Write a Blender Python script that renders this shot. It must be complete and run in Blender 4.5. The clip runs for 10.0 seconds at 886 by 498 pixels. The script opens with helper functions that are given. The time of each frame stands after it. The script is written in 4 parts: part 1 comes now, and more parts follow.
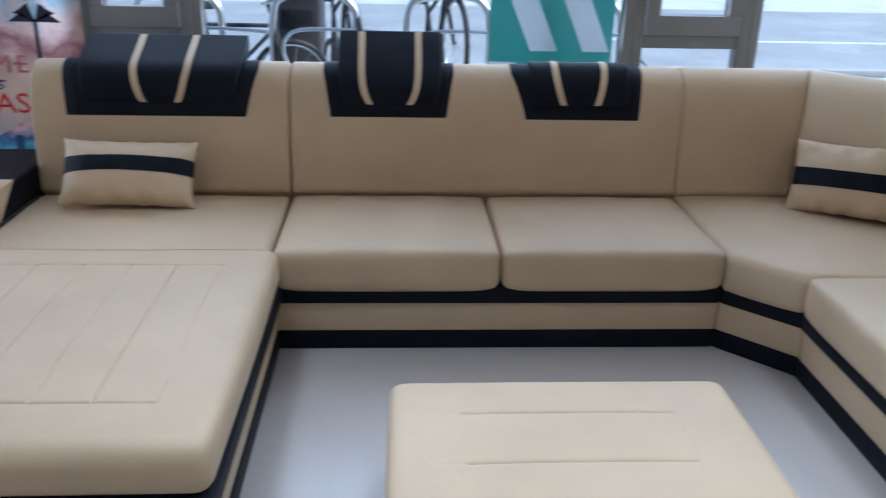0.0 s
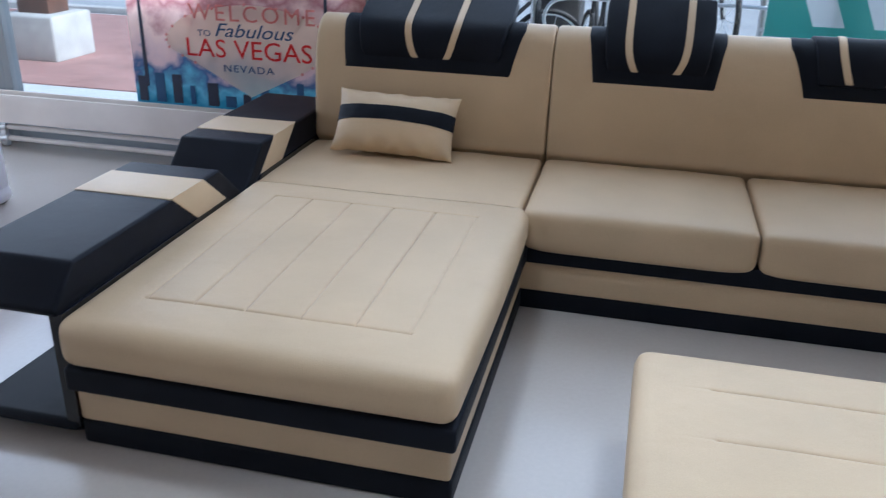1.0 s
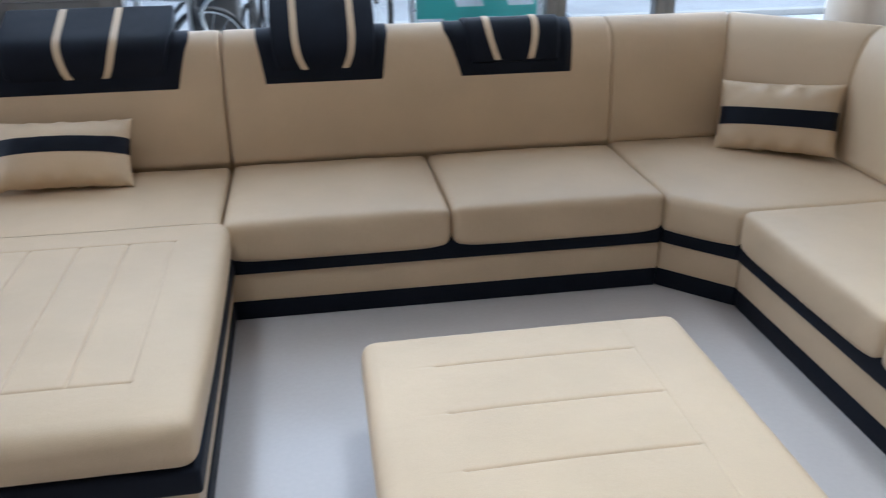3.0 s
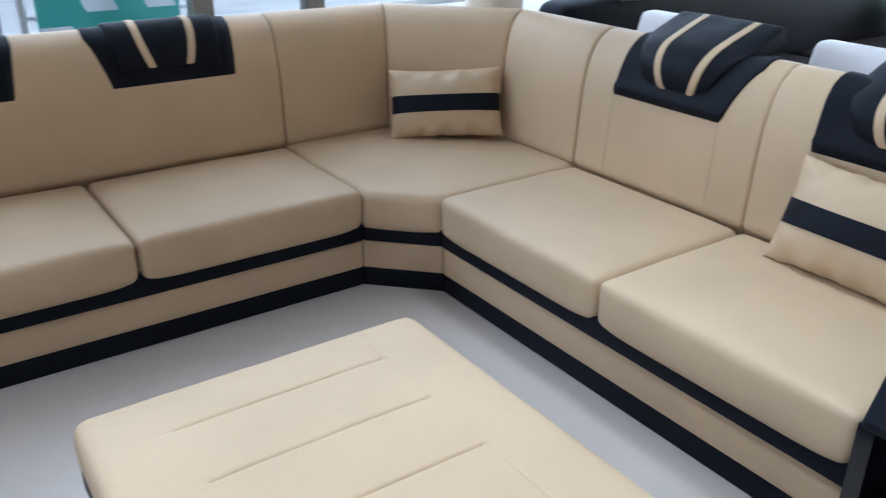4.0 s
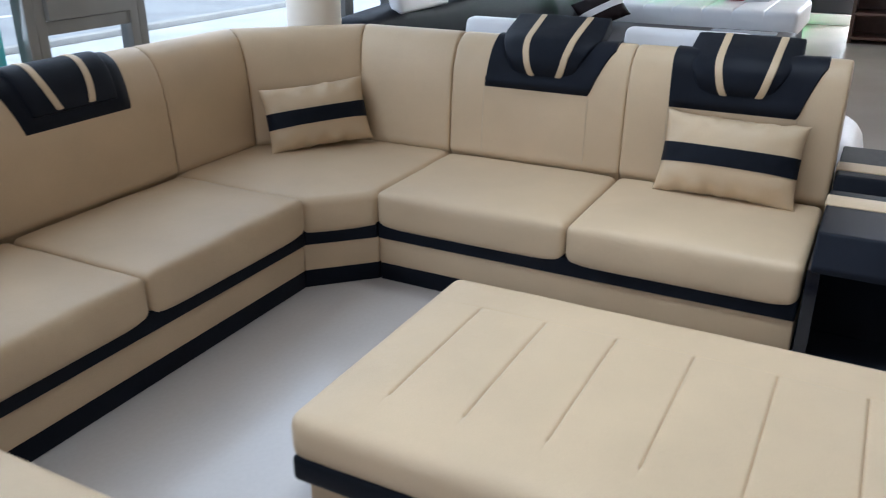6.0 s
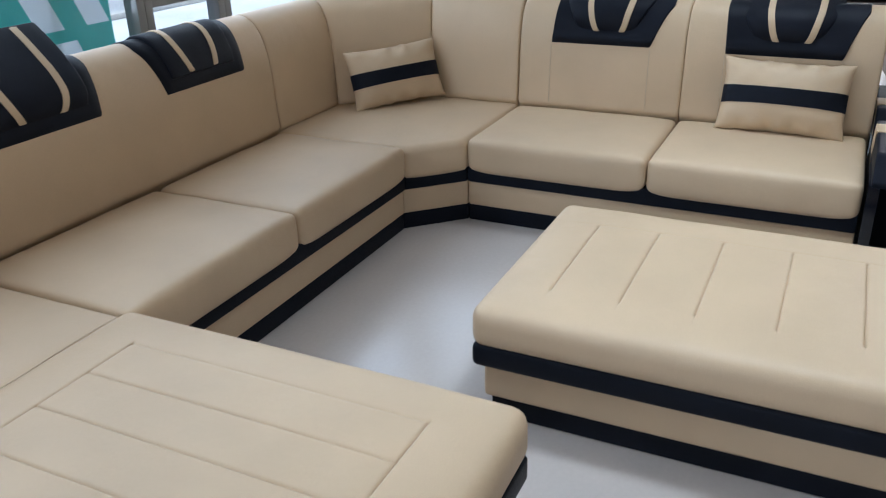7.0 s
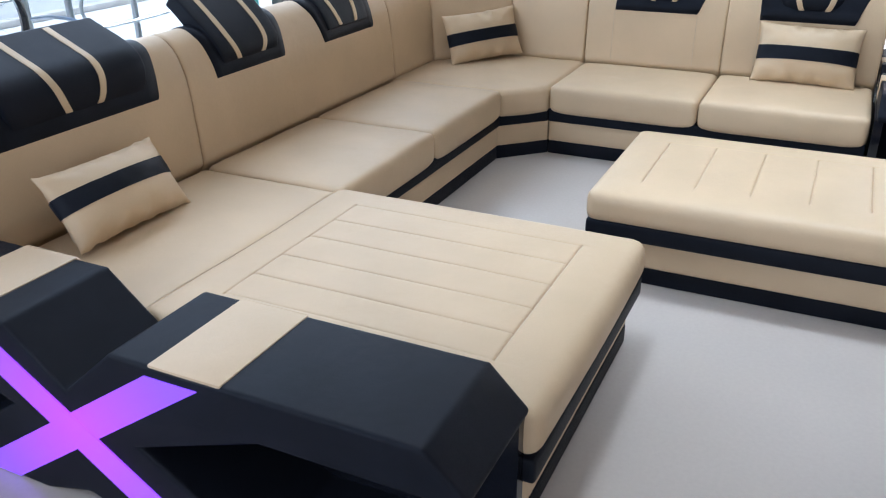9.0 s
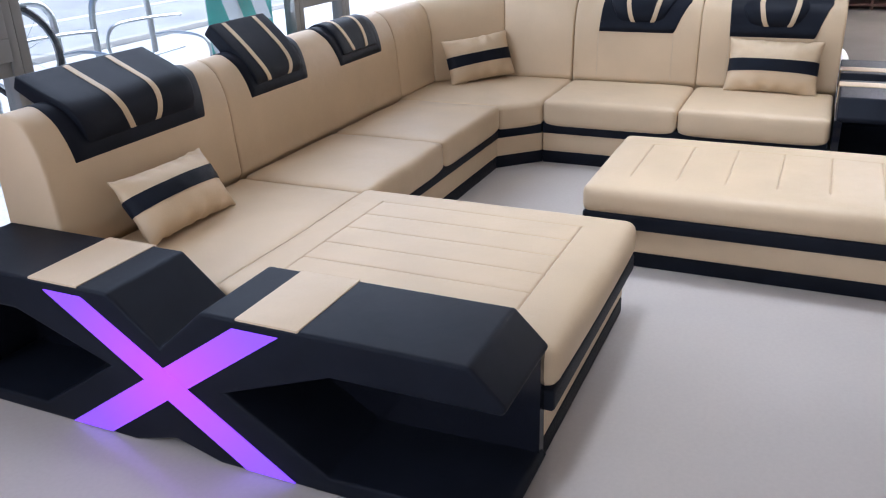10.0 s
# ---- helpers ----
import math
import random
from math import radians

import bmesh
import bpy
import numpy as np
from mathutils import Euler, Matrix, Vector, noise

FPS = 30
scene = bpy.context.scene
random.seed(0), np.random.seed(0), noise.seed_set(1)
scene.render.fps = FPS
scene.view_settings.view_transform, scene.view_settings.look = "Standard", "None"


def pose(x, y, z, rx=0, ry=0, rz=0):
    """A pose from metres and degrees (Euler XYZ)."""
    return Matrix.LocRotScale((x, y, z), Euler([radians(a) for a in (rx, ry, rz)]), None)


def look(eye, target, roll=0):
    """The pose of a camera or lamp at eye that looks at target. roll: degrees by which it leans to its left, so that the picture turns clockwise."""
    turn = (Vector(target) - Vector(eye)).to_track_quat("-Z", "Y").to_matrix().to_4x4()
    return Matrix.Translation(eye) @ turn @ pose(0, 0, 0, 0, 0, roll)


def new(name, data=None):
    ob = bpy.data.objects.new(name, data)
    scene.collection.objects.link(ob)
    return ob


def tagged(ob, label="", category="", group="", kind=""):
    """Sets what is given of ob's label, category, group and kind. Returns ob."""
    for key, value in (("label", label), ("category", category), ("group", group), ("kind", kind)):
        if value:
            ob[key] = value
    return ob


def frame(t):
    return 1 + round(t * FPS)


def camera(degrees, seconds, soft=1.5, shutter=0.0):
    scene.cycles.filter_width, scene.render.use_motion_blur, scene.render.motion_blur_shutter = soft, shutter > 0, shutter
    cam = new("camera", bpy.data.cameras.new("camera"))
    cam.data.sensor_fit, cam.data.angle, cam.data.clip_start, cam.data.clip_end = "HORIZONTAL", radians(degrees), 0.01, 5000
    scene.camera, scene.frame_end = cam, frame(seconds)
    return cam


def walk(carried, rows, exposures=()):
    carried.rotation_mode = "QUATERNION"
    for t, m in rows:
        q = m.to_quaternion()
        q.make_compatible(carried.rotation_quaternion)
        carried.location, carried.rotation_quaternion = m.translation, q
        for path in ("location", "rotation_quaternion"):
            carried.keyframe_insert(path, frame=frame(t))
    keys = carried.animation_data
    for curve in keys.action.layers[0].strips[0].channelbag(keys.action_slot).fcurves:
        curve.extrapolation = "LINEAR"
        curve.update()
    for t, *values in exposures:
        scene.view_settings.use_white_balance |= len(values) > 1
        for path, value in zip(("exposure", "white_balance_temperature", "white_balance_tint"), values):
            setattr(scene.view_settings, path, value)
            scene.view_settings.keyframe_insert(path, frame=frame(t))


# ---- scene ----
cam = camera(56.0, 10.0, 1.1, 0.3)
PATH = [
    (0, (0.484, -3.699, 1.634), (0.595, -1.843, 0.896), 1.4),
    (0.5, (0.409, -3.712, 1.602), (0.184, -1.873, 0.847), 1.1),
    (1, (0.389, -3.733, 1.572), (-0.024, -1.945, 0.777), 1.4),
    (1.5, (0.362, -3.752, 1.563), (-0.165, -2.017, 0.719), 1.3),
    (2, (0.385, -3.758, 1.582), (-0.086, -2.005, 0.742), 0.6),
    (2.5, (0.394, -3.733, 1.621), (0.258, -1.915, 0.799), 0.1),
    (3, (0.375, -3.737, 1.649), (0.662, -1.938, 0.823), -0.6),
    (3.2, (0.364, -3.729, 1.66), (0.807, -1.965, 0.827), -0.8),
    (4.3, (0.182, -3.361, 1.588), (1.431, -2.027, 0.776), 0.4),
    (4.5, (0.108, -3.302, 1.592), (1.482, -2.091, 0.788), -0.1),
    (5, (-0.225, -3.081, 1.615), (1.359, -2.136, 0.842), -1.2),
    (5.5, (-0.565, -2.945, 1.62), (1.065, -2.071, 0.859), -0.9),
    (6, (-0.93, -2.822, 1.622), (0.701, -1.962, 0.846), -0.1),
    (6.2, (-1.08, -2.737, 1.618), (0.551, -1.89, 0.83), -0.5),
    (7.3, (-1.731, -2.52, 1.631), (-0.099, -1.728, 0.789), -1.7),
    (7.5, (-1.831, -2.503, 1.635), (-0.208, -1.712, 0.775), -1.7),
    (8, (-2.165, -2.433, 1.656), (-0.541, -1.653, 0.787), -1.0),
    (8.5, (-2.455, -2.412, 1.691), (-0.845, -1.627, 0.801), -1.3),
    (9, (-2.752, -2.516, 1.693), (-1.124, -1.727, 0.84), -0.6),
    (9.5, (-3.018, -2.596, 1.708), (-1.372, -1.796, 0.9), -0.8),
    (10, (-3.262, -2.611, 1.72), (-1.593, -1.837, 0.936), -2.0),
]
walk(cam, [(t, look(eye, target, roll)) for t, eye, target, roll in PATH],
     exposures=[(0, 0.34, 5060, 8), (0.5, 0.38, 5100, 8), (1.5, 0.33, 5260, 8), (2.2, 0.42, 5260, 8), (3.2, 0.47, 5300, 8), (4.5, 0.52, 5320, 7), (6.2, 0.31, 5460, 7), (7.5, 0.40, 5400, 7), (8, 0.44, 5380, 8), (8.5, 0.45, 5350, 7), (9.0, 0.74, 5460, 8), (9.5, 0.77, 5500, 9), (10, 0.72, 5580, 14)])

# ---- light ----
world = bpy.data.worlds.new("sky")
scene.world = world
world.use_nodes = True
wn, wl = world.node_tree.nodes, world.node_tree.links
sky = wn.new("ShaderNodeTexSky")
sky.sky_type, sky.sun_disc = "NISHITA", False
sky.sun_elevation, sky.sun_rotation = radians(40), radians(99)
sky.air_density, sky.dust_density = 1.0, 3.0
wl.new(sky.outputs[0], wn["Background"].inputs[0])
wn["Background"].inputs[1].default_value = 0.15

sun_data = bpy.data.lights.new("sun", "SUN")
sun_data.energy, sun_data.angle, sun_data.color = 5.0, radians(1.5), (1.0, 0.96, 0.9)
sun = new("sun", sun_data)
sun.matrix_world = look((26, -4, 22), (0, 0, 0))


def rect_light(name, eye, target, wide, high, power, color):
    data = bpy.data.lights.new(name, "AREA")
    data.shape, data.size, data.size_y, data.energy, data.color = "RECTANGLE", wide, high, power, color
    ob = new(name, data)
    ob.matrix_world = look(eye, target)
    return ob


rect_light("window_light_north", (3.1, 0.62, 1.95), (3.1, -3.0, 1.4), 8.8, 1.9, 86, (0.90, 0.95, 1.0))
rect_light("window_light_northwest", (-4.4, 0.62, 1.50), (-4.4, -3.0, 0.6), 4.6, 1.2, 58, (0.94, 0.96, 1.0))
# no east window is seen; lamp added to brighten floor and leather
rect_light("added_light_east", (14.7, -2.85, 1.7), (0, -2.85, 1.0), 4.2, 2.3, 950, (0.98, 0.98, 0.98))
# warm fill from the unseen west side, added for left floor and backs
rect_light("added_light_west", (-7.3, -2.5, 1.7), (-3.4, -2.3, 0.0), 5.0, 2.4, 52, (1.0, 0.92, 0.84))

# unseen spots added at the ceiling to brighten ottoman, chaise and seats
FILL_SPOTS = ((0.95, -2.55, 165), (-0.55, -1.60, 98), (2.45, -2.25, 98), (2.60, -0.90, 10))
for x, y, power in FILL_SPOTS:
    data = bpy.data.lights.new("fill_spot", "SPOT")
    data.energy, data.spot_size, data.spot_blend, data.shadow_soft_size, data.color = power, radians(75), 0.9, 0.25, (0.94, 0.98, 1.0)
    new("fill_spot", data).matrix_world = look((x, y, 3.25), (x, y + 0.001, 0))


# ---- materials ----
def material(name):
    m = bpy.data.materials.new(name)
    m.use_nodes = True
    nt = m.node_tree
    return m, nt.nodes, nt.links, nt.nodes["Principled BSDF"]


def surface(name, color, rough=0.5, metal=0.0, vary=0.12, scale=6.0, grain=0.0, grain_scale=400.0, bump=0.0, bump_scale=300.0,
            rough_vary=0.0, coat=0.0, spec=0.5, big_bump=0.0, big_scale=9.0):
    m, n, l, p = material(name)
    tc = n.new("ShaderNodeTexCoord")
    big = n.new("ShaderNodeTexNoise")
    big.inputs["Scale"].default_value, big.inputs["Detail"].default_value = scale, 5
    l.new(tc.outputs["Object"], big.inputs["Vector"])
    ramp = n.new("ShaderNodeMapRange")
    ramp.inputs["From Min"].default_value, ramp.inputs["From Max"].default_value = 0.3, 0.7
    ramp.inputs["To Min"].default_value, ramp.inputs["To Max"].default_value = 1 - vary, 1 + vary
    l.new(big.outputs["Fac"], ramp.inputs["Value"])
    fine = n.new("ShaderNodeTexNoise")
    fine.inputs["Scale"].default_value, fine.inputs["Detail"].default_value = grain_scale, 3
    l.new(tc.outputs["Object"], fine.inputs["Vector"])
    fr = n.new("ShaderNodeMapRange")
    fr.inputs["From Min"].default_value, fr.inputs["From Max"].default_value = 0.3, 0.7
    fr.inputs["To Min"].default_value, fr.inputs["To Max"].default_value = 1 - grain, 1 + grain
    l.new(fine.outputs["Fac"], fr.inputs["Value"])
    mul = n.new("ShaderNodeMath")
    mul.operation = "MULTIPLY"
    l.new(ramp.outputs[0], mul.inputs[0])
    l.new(fr.outputs[0], mul.inputs[1])
    sc = n.new("ShaderNodeVectorMath")
    sc.operation = "SCALE"
    sc.inputs[0].default_value = color
    l.new(mul.outputs[0], sc.inputs["Scale"])
    l.new(sc.outputs[0], p.inputs["Base Color"])
    p.inputs["Roughness"].default_value, p.inputs["Metallic"].default_value = rough, metal
    p.inputs["Coat Weight"].default_value = coat
    p.inputs["Specular IOR Level"].default_value = spec
    if rough_vary:
        rr = n.new("ShaderNodeMapRange")
        rr.inputs["From Min"].default_value, rr.inputs["From Max"].default_value = 0.3, 0.7
        rr.inputs["To Min"].default_value, rr.inputs["To Max"].default_value = rough - rough_vary, rough + rough_vary
        l.new(big.outputs["Fac"], rr.inputs["Value"])
        l.new(rr.outputs[0], p.inputs["Roughness"])
    last = None
    for strength, s, dist in ((big_bump, big_scale, 0.02), (bump, bump_scale, 0.002)):
        if strength:
            bn = n.new("ShaderNodeTexNoise")
            bn.inputs["Scale"].default_value, bn.inputs["Detail"].default_value = s, 4
            l.new(tc.outputs["Object"], bn.inputs["Vector"])
            b = n.new("ShaderNodeBump")
            b.inputs["Strength"].default_value, b.inputs["Distance"].default_value = strength, dist
            l.new(bn.outputs["Fac"], b.inputs["Height"])
            if last:
                l.new(last.outputs[0], b.inputs["Normal"])
            l.new(b.outputs[0], p.inputs["Normal"])
            last = b
    return m


def glowing(name, color, strength):
    m, n, l, p = material(name)
    p.inputs["Base Color"].default_value = (*[0.15 * c for c in color], 1)
    p.inputs["Emission Color"].default_value = (*color, 1)
    p.inputs["Emission Strength"].default_value = strength
    p.inputs["Roughness"].default_value = 0.3
    return m


def glass_material(name, tint=(0.94, 0.97, 0.98)):
    m = bpy.data.materials.new(name)
    m.use_nodes = True
    n, l = m.node_tree.nodes, m.node_tree.links
    n.remove(n["Principled BSDF"])
    clear, gloss, mix, edge, power = (n.new("ShaderNodeBsdfTransparent"), n.new("ShaderNodeBsdfGlossy"), n.new("ShaderNodeMixShader"),
                                      n.new("ShaderNodeLayerWeight"), n.new("ShaderNodeMath"))
    clear.inputs["Color"].default_value = (*tint, 1)
    gloss.inputs["Roughness"].default_value = 0.02
    edge.inputs["Blend"].default_value = 0.5
    power.operation, power.inputs[1].default_value = "POWER", 4.5
    scale = n.new("ShaderNodeMath")
    scale.operation, scale.inputs[1].default_value, scale.inputs[2].default_value = "MULTIPLY_ADD", 0.6, 0.025
    l.new(edge.outputs["Facing"], power.inputs[0])
    l.new(power.outputs[0], scale.inputs[0])
    l.new(scale.outputs[0], mix.inputs[0])
    l.new(clear.outputs[0], mix.inputs[1])
    l.new(gloss.outputs[0], mix.inputs[2])
    l.new(mix.outputs[0], n["Material Output"].inputs["Surface"])
    return m


BEIGE = surface("beige_leather", (0.55, 0.411, 0.259), 0.50, vary=0.06, scale=3.0, grain=0.06, grain_scale=500, bump=0.34, bump_scale=330, big_bump=0.26, big_scale=7, spec=0.46)
NAVY = surface("black_leather", (0.0074, 0.0090, 0.0145), 0.50, vary=0.2, scale=5.0, grain=0.12, grain_scale=500, bump=0.3, bump_scale=420, big_bump=0.12, big_scale=8, spec=0.11)
GLOSS = surface("black_lacquer", (0.008, 0.009, 0.014), 0.16, vary=0.15, scale=4)
THREAD = surface("seam_thread", (0.50, 0.40, 0.27), 0.6, vary=0.1, scale=30)
FLOOR = surface("pale_floor", (0.475, 0.428, 0.388), 0.21, vary=0.04, scale=1.1, grain=0.02, grain_scale=60, bump=0.05, bump_scale=30, rough_vary=0.025)
WHITE = surface("white_lacquer", (0.80, 0.79, 0.80), 0.32, vary=0.03, scale=4)
WALL = surface("plaster", (0.54, 0.485, 0.425), 0.8, vary=0.04, scale=3, bump=0.15, bump_scale=120)
COLUMN = surface("column_paint", (0.80, 0.72, 0.62), 0.6, vary=0.04, scale=3, bump=0.1, bump_scale=90)
FRAME = surface("window_frame_grey", (0.24, 0.235, 0.23), 0.45, vary=0.06, scale=5)
FRAME_LIGHT = surface("door_frame_grey", (0.33, 0.36, 0.37), 0.4, vary=0.06, scale=5)
CONV = surface("convector_enamel", (0.78, 0.72, 0.66), 0.4, vary=0.05, scale=4)
STEEL = surface("steel", (0.62, 0.64, 0.66), 0.28, metal=0.9, vary=0.08, scale=20)
RUBBER = surface("black_rubber", (0.02, 0.02, 0.022), 0.7, vary=0.2, scale=20)
GLASS = glass_material("window_glass")
PAVING = surface("outdoor_paving", (0.50, 0.51, 0.53), 0.8, vary=0.12, scale=1.2, grain=0.12, grain_scale=30, bump=0.3, bump_scale=60)
ASPHALT = surface("asphalt", (0.30, 0.31, 0.325), 0.85, vary=0.15, scale=0.8, grain=0.2, grain_scale=40, bump=0.4, bump_scale=80)
STONE = surface("pale_stone", (0.40, 0.39, 0.375), 0.8, vary=0.12, scale=6, grain=0.08, grain_scale=80, bump=0.3, bump_scale=60)
REDBRICK = surface("red_paving", (0.30, 0.17, 0.15), 0.8, vary=0.18, scale=3, grain=0.1, grain_scale=40, bump=0.3, bump_scale=50)
DARKWOOD = surface("dark_wood", (0.10, 0.05, 0.035), 0.45, vary=0.25, scale=7, grain=0.15, grain_scale=90)
RED = surface("red_plastic", (0.60, 0.02, 0.03), 0.35, vary=0.06, scale=6)
TEAL = surface("teal_print", (0.16, 0.58, 0.52), 0.5, vary=0.05, scale=4)
GREEN = glowing("green_led", (0.02, 0.9, 0.12), 3.0)
VIOLET = glowing("violet_led", (0.30, 0.08, 0.95), 0.92)
vn, vl = VIOLET.node_tree.nodes, VIOLET.node_tree.links
near = vn.new("ShaderNodeVectorMath")
near.operation, near.inputs[1].default_value = "DISTANCE", (-1.52, -0.79, 0.30)
vl.new(vn.new("ShaderNodeNewGeometry").outputs["Position"], near.inputs[0])
fade = vn.new("ShaderNodeValToRGB")
fade.color_ramp.elements[0].position, fade.color_ramp.elements[0].color = 0.02, (0.42, 0.06, 1.0, 1)
fade.color_ramp.elements[1].position, fade.color_ramp.elements[1].color = 0.42, (0.22, 0.07, 0.98, 1)
vl.new(near.outputs["Value"], fade.inputs[0])
vl.new(fade.outputs[0], vn["Principled BSDF"].inputs["Emission Color"])


def backlit(m, share):
    """Lets light through a printed sheet."""
    n, l = m.node_tree.nodes, m.node_tree.links
    p, t, mix = n["Principled BSDF"], n.new("ShaderNodeBsdfTranslucent"), n.new("ShaderNodeMixShader")
    mix.inputs[0].default_value = share
    if p.inputs["Base Color"].links:
        l.new(p.inputs["Base Color"].links[0].from_socket, t.inputs["Color"])
    l.new(p.outputs[0], mix.inputs[1])
    l.new(t.outputs[0], mix.inputs[2])
    l.new(mix.outputs[0], n["Material Output"].inputs["Surface"])


# ---- helpers for building ----
def thing(name, at, label, category, group="", kind=""):
    ob = new(name)
    ob.empty_display_size = 0.1
    ob.location = at
    return tagged(ob, label, category, group, kind)


def part(name, bm, mat, parent=None, label="", smooth=True, angle=40):
    bmesh.ops.recalc_face_normals(bm, faces=bm.faces[:])
    me = bpy.data.meshes.new(name)
    bm.to_mesh(me)
    bm.free()
    me.materials.append(mat)
    if smooth:
        me.shade_smooth()
        me.set_sharp_from_angle(angle=radians(angle))
    ob = new(name, me)
    if parent:
        ob.parent = parent
        if not parent.data:
            ob.matrix_parent_inverse = Matrix.Translation(parent.location).inverted()
    if label:
        ob["label"] = label
    return ob


def structure(name, bm, mat, label, category="", smooth=True):
    return tagged(part(name, bm, mat, None, "", smooth), label, category or name.split("_")[0], kind="structure")


def ticks(a, b, r, n, extra=()):
    steps = [a, a + 0.18 * r, a + 0.5 * r, a + r, b - r, b - 0.5 * r, b - 0.18 * r, b]
    steps += [a + r + (b - a - 2 * r) * i / n for i in range(1, n)] + [e for e in extra if a + r < e < b - r]
    out = []
    for s in sorted(steps):
        if not out or s - out[-1] > 1e-4:
            out.append(s)
    return out


def rbox(bm, lo, hi, r=0.02, n=(4, 4, 2), extra=((), (), ()), f=None):
    """A box with rounded edges, whose points f may move."""
    r = min(r, *(0.499 * (hi[i] - lo[i]) for i in range(3)))
    T = [ticks(lo[i], hi[i], r, n[i], extra[i]) for i in range(3)]
    N = [len(t) for t in T]
    made = {}

    def vert(i, j, k):
        if (i, j, k) not in made:
            p = Vector((T[0][i], T[1][j], T[2][k]))
            q = Vector([min(max(p[a], lo[a] + r), hi[a] - r) for a in range(3)])
            d = p - q
            if d.length > 1e-7:
                p = q + d.normalized() * r
            made[i, j, k] = bm.verts.new(f(p) if f else p)
        return made[i, j, k]

    for a, b, c in ((0, 1, 2), (1, 2, 0), (0, 2, 1)):
        for side in (0, N[c] - 1):
            for u in range(N[a] - 1):
                for v in range(N[b] - 1):
                    quad = []
                    for du, dv in ((0, 0), (1, 0), (1, 1), (0, 1)):
                        idx = [0, 0, 0]
                        idx[a], idx[b], idx[c] = u + du, v + dv, side
                        quad.append(vert(*idx))
                    bm.faces.new(quad)
    return bm


def box(lo, hi, r=0.006, f=None):
    return rbox(bmesh.new(), lo, hi, r, (1, 1, 1), f=f)


def boxes(*pairs, r=0.004):
    bm = bmesh.new()
    for lo, hi in pairs:
        rbox(bm, lo, hi, r, (1, 1, 1))
    return bm


def tube(bm, points, r, n=8):
    """A round tube along points."""
    pts = [Vector(p) for p in points]
    rings, up = [], Vector((0.13, 0.21, 0.97))
    for i, p in enumerate(pts):
        d = (pts[min(i + 1, len(pts) - 1)] - pts[max(i - 1, 0)]).normalized()
        s = d.cross(up)
        s = (s if s.length > 0.05 else d.cross(Vector((1, 0, 0)))).normalized()
        t = d.cross(s)
        rings.append([bm.verts.new(p + r * (math.cos(2 * math.pi * k / n) * s + math.sin(2 * math.pi * k / n) * t)) for k in range(n)])
    for a, b in zip(rings, rings[1:]):
        for k in range(n):
            bm.faces.new((a[k], a[(k + 1) % n], b[(k + 1) % n], b[k]))
    bm.faces.new(rings[0])
    bm.faces.new(rings[-1])
    return bm


def smooth_line(points, per=6):
    """Points on a soft curve through the given ones."""
    P = [Vector(p) for p in points]
    out = []
    for i in range(len(P) - 1):
        a, b, c, d = P[max(i - 1, 0)], P[i], P[i + 1], P[min(i + 2, len(P) - 1)]
        for k in range(per):
            t = k / per
            out.append(0.5 * (2 * b + (c - a) * t + (2 * a - 5 * b + 4 * c - d) * t * t + (3 * b - a - 3 * c + d) * t ** 3))
    return out + [P[-1]]


def prism(bm, outline, a, b, place):
    """A flat outline of (u, v) between a and b; place(u, v, w) gives the point."""
    ends = [[bm.verts.new(place(u, v, w)) for u, v in outline] for w in (a, b)]
    for e in ends:
        bm.faces.new(e)
    for i in range(len(outline)):
        j = (i + 1) % len(outline)
        bm.faces.new((ends[0][i], ends[0][j], ends[1][j], ends[1][i]))
    return bm


def soften(bm, width, segments=2, angle=25):
    bmesh.ops.recalc_face_normals(bm, faces=bm.faces[:])
    edges = [e for e in bm.edges if len(e.link_faces) == 2 and e.calc_face_angle(0) > radians(angle)]
    bmesh.ops.bevel(bm, geom=edges, offset=width, segments=segments, profile=0.6, affect="EDGES", clamp_overlap=True)
    return bm


# ---- setting ----
WINDOW_Y = 0.73
structure("floor", box((-7.4, -5.3, -0.06), (15, WINDOW_Y + 0.1, 0.0), 0.001), FLOOR, "pale glossy grey showroom floor with faint smudges", "floor")
structure("ceiling", box((-7.4, -5.3, 3.3), (15, WINDOW_Y + 0.1, 3.4), 0.001), WALL, "plain showroom ceiling", "ceiling")
# opening added in the east wall to go with the extra lamp
structure("wall_east", boxes(((14.8, -5.3, 0), (15.0, -5.0, 3.3)), ((14.8, -5.0, 0), (15.0, -0.7, 0.5)), ((14.8, -5.0, 2.9), (15.0, -0.7, 3.3)), ((14.8, -0.7, 0), (15.0, WINDOW_Y + 0.1, 3.3))),
          WALL, "plain pale plaster wall with an added opening far across the showroom", "wall")
# unseen wall, left without an opening to keep sky off the backs
structure("wall_south", box((-7.4, -5.5, 0), (15, -5.3, 3.3), 0.001), WALL, "plain unseen plaster wall behind the walk", "wall")
# unseen west wall; its opening is added to match the fill lamp
structure("wall_west", boxes(((-7.6, -5.3, 0), (-7.4, -5.0, 3.3)), ((-7.6, -5.0, 0), (-7.4, 0.1, 0.3)), ((-7.6, -5.0, 3.0), (-7.4, 0.1, 3.3)), ((-7.6, 0.1, 0), (-7.4, WINDOW_Y + 0.1, 3.3))),
          WALL, "plain plaster wall with a long added opening", "wall")
structure("ground", boxes(((-60, WINDOW_Y + 0.1, -0.2), (60, 70, -0.03)), ((-60, -70, -0.2), (60, -5.5, -0.03)), ((-60, -5.5, -0.2), (-7.6, WINDOW_Y + 0.1, -0.03)), ((15, -5.5, -0.2), (60, WINDOW_Y + 0.1, -0.03)), r=0.001), PAVING, "pale concrete paving outside the shop windows", "ground")
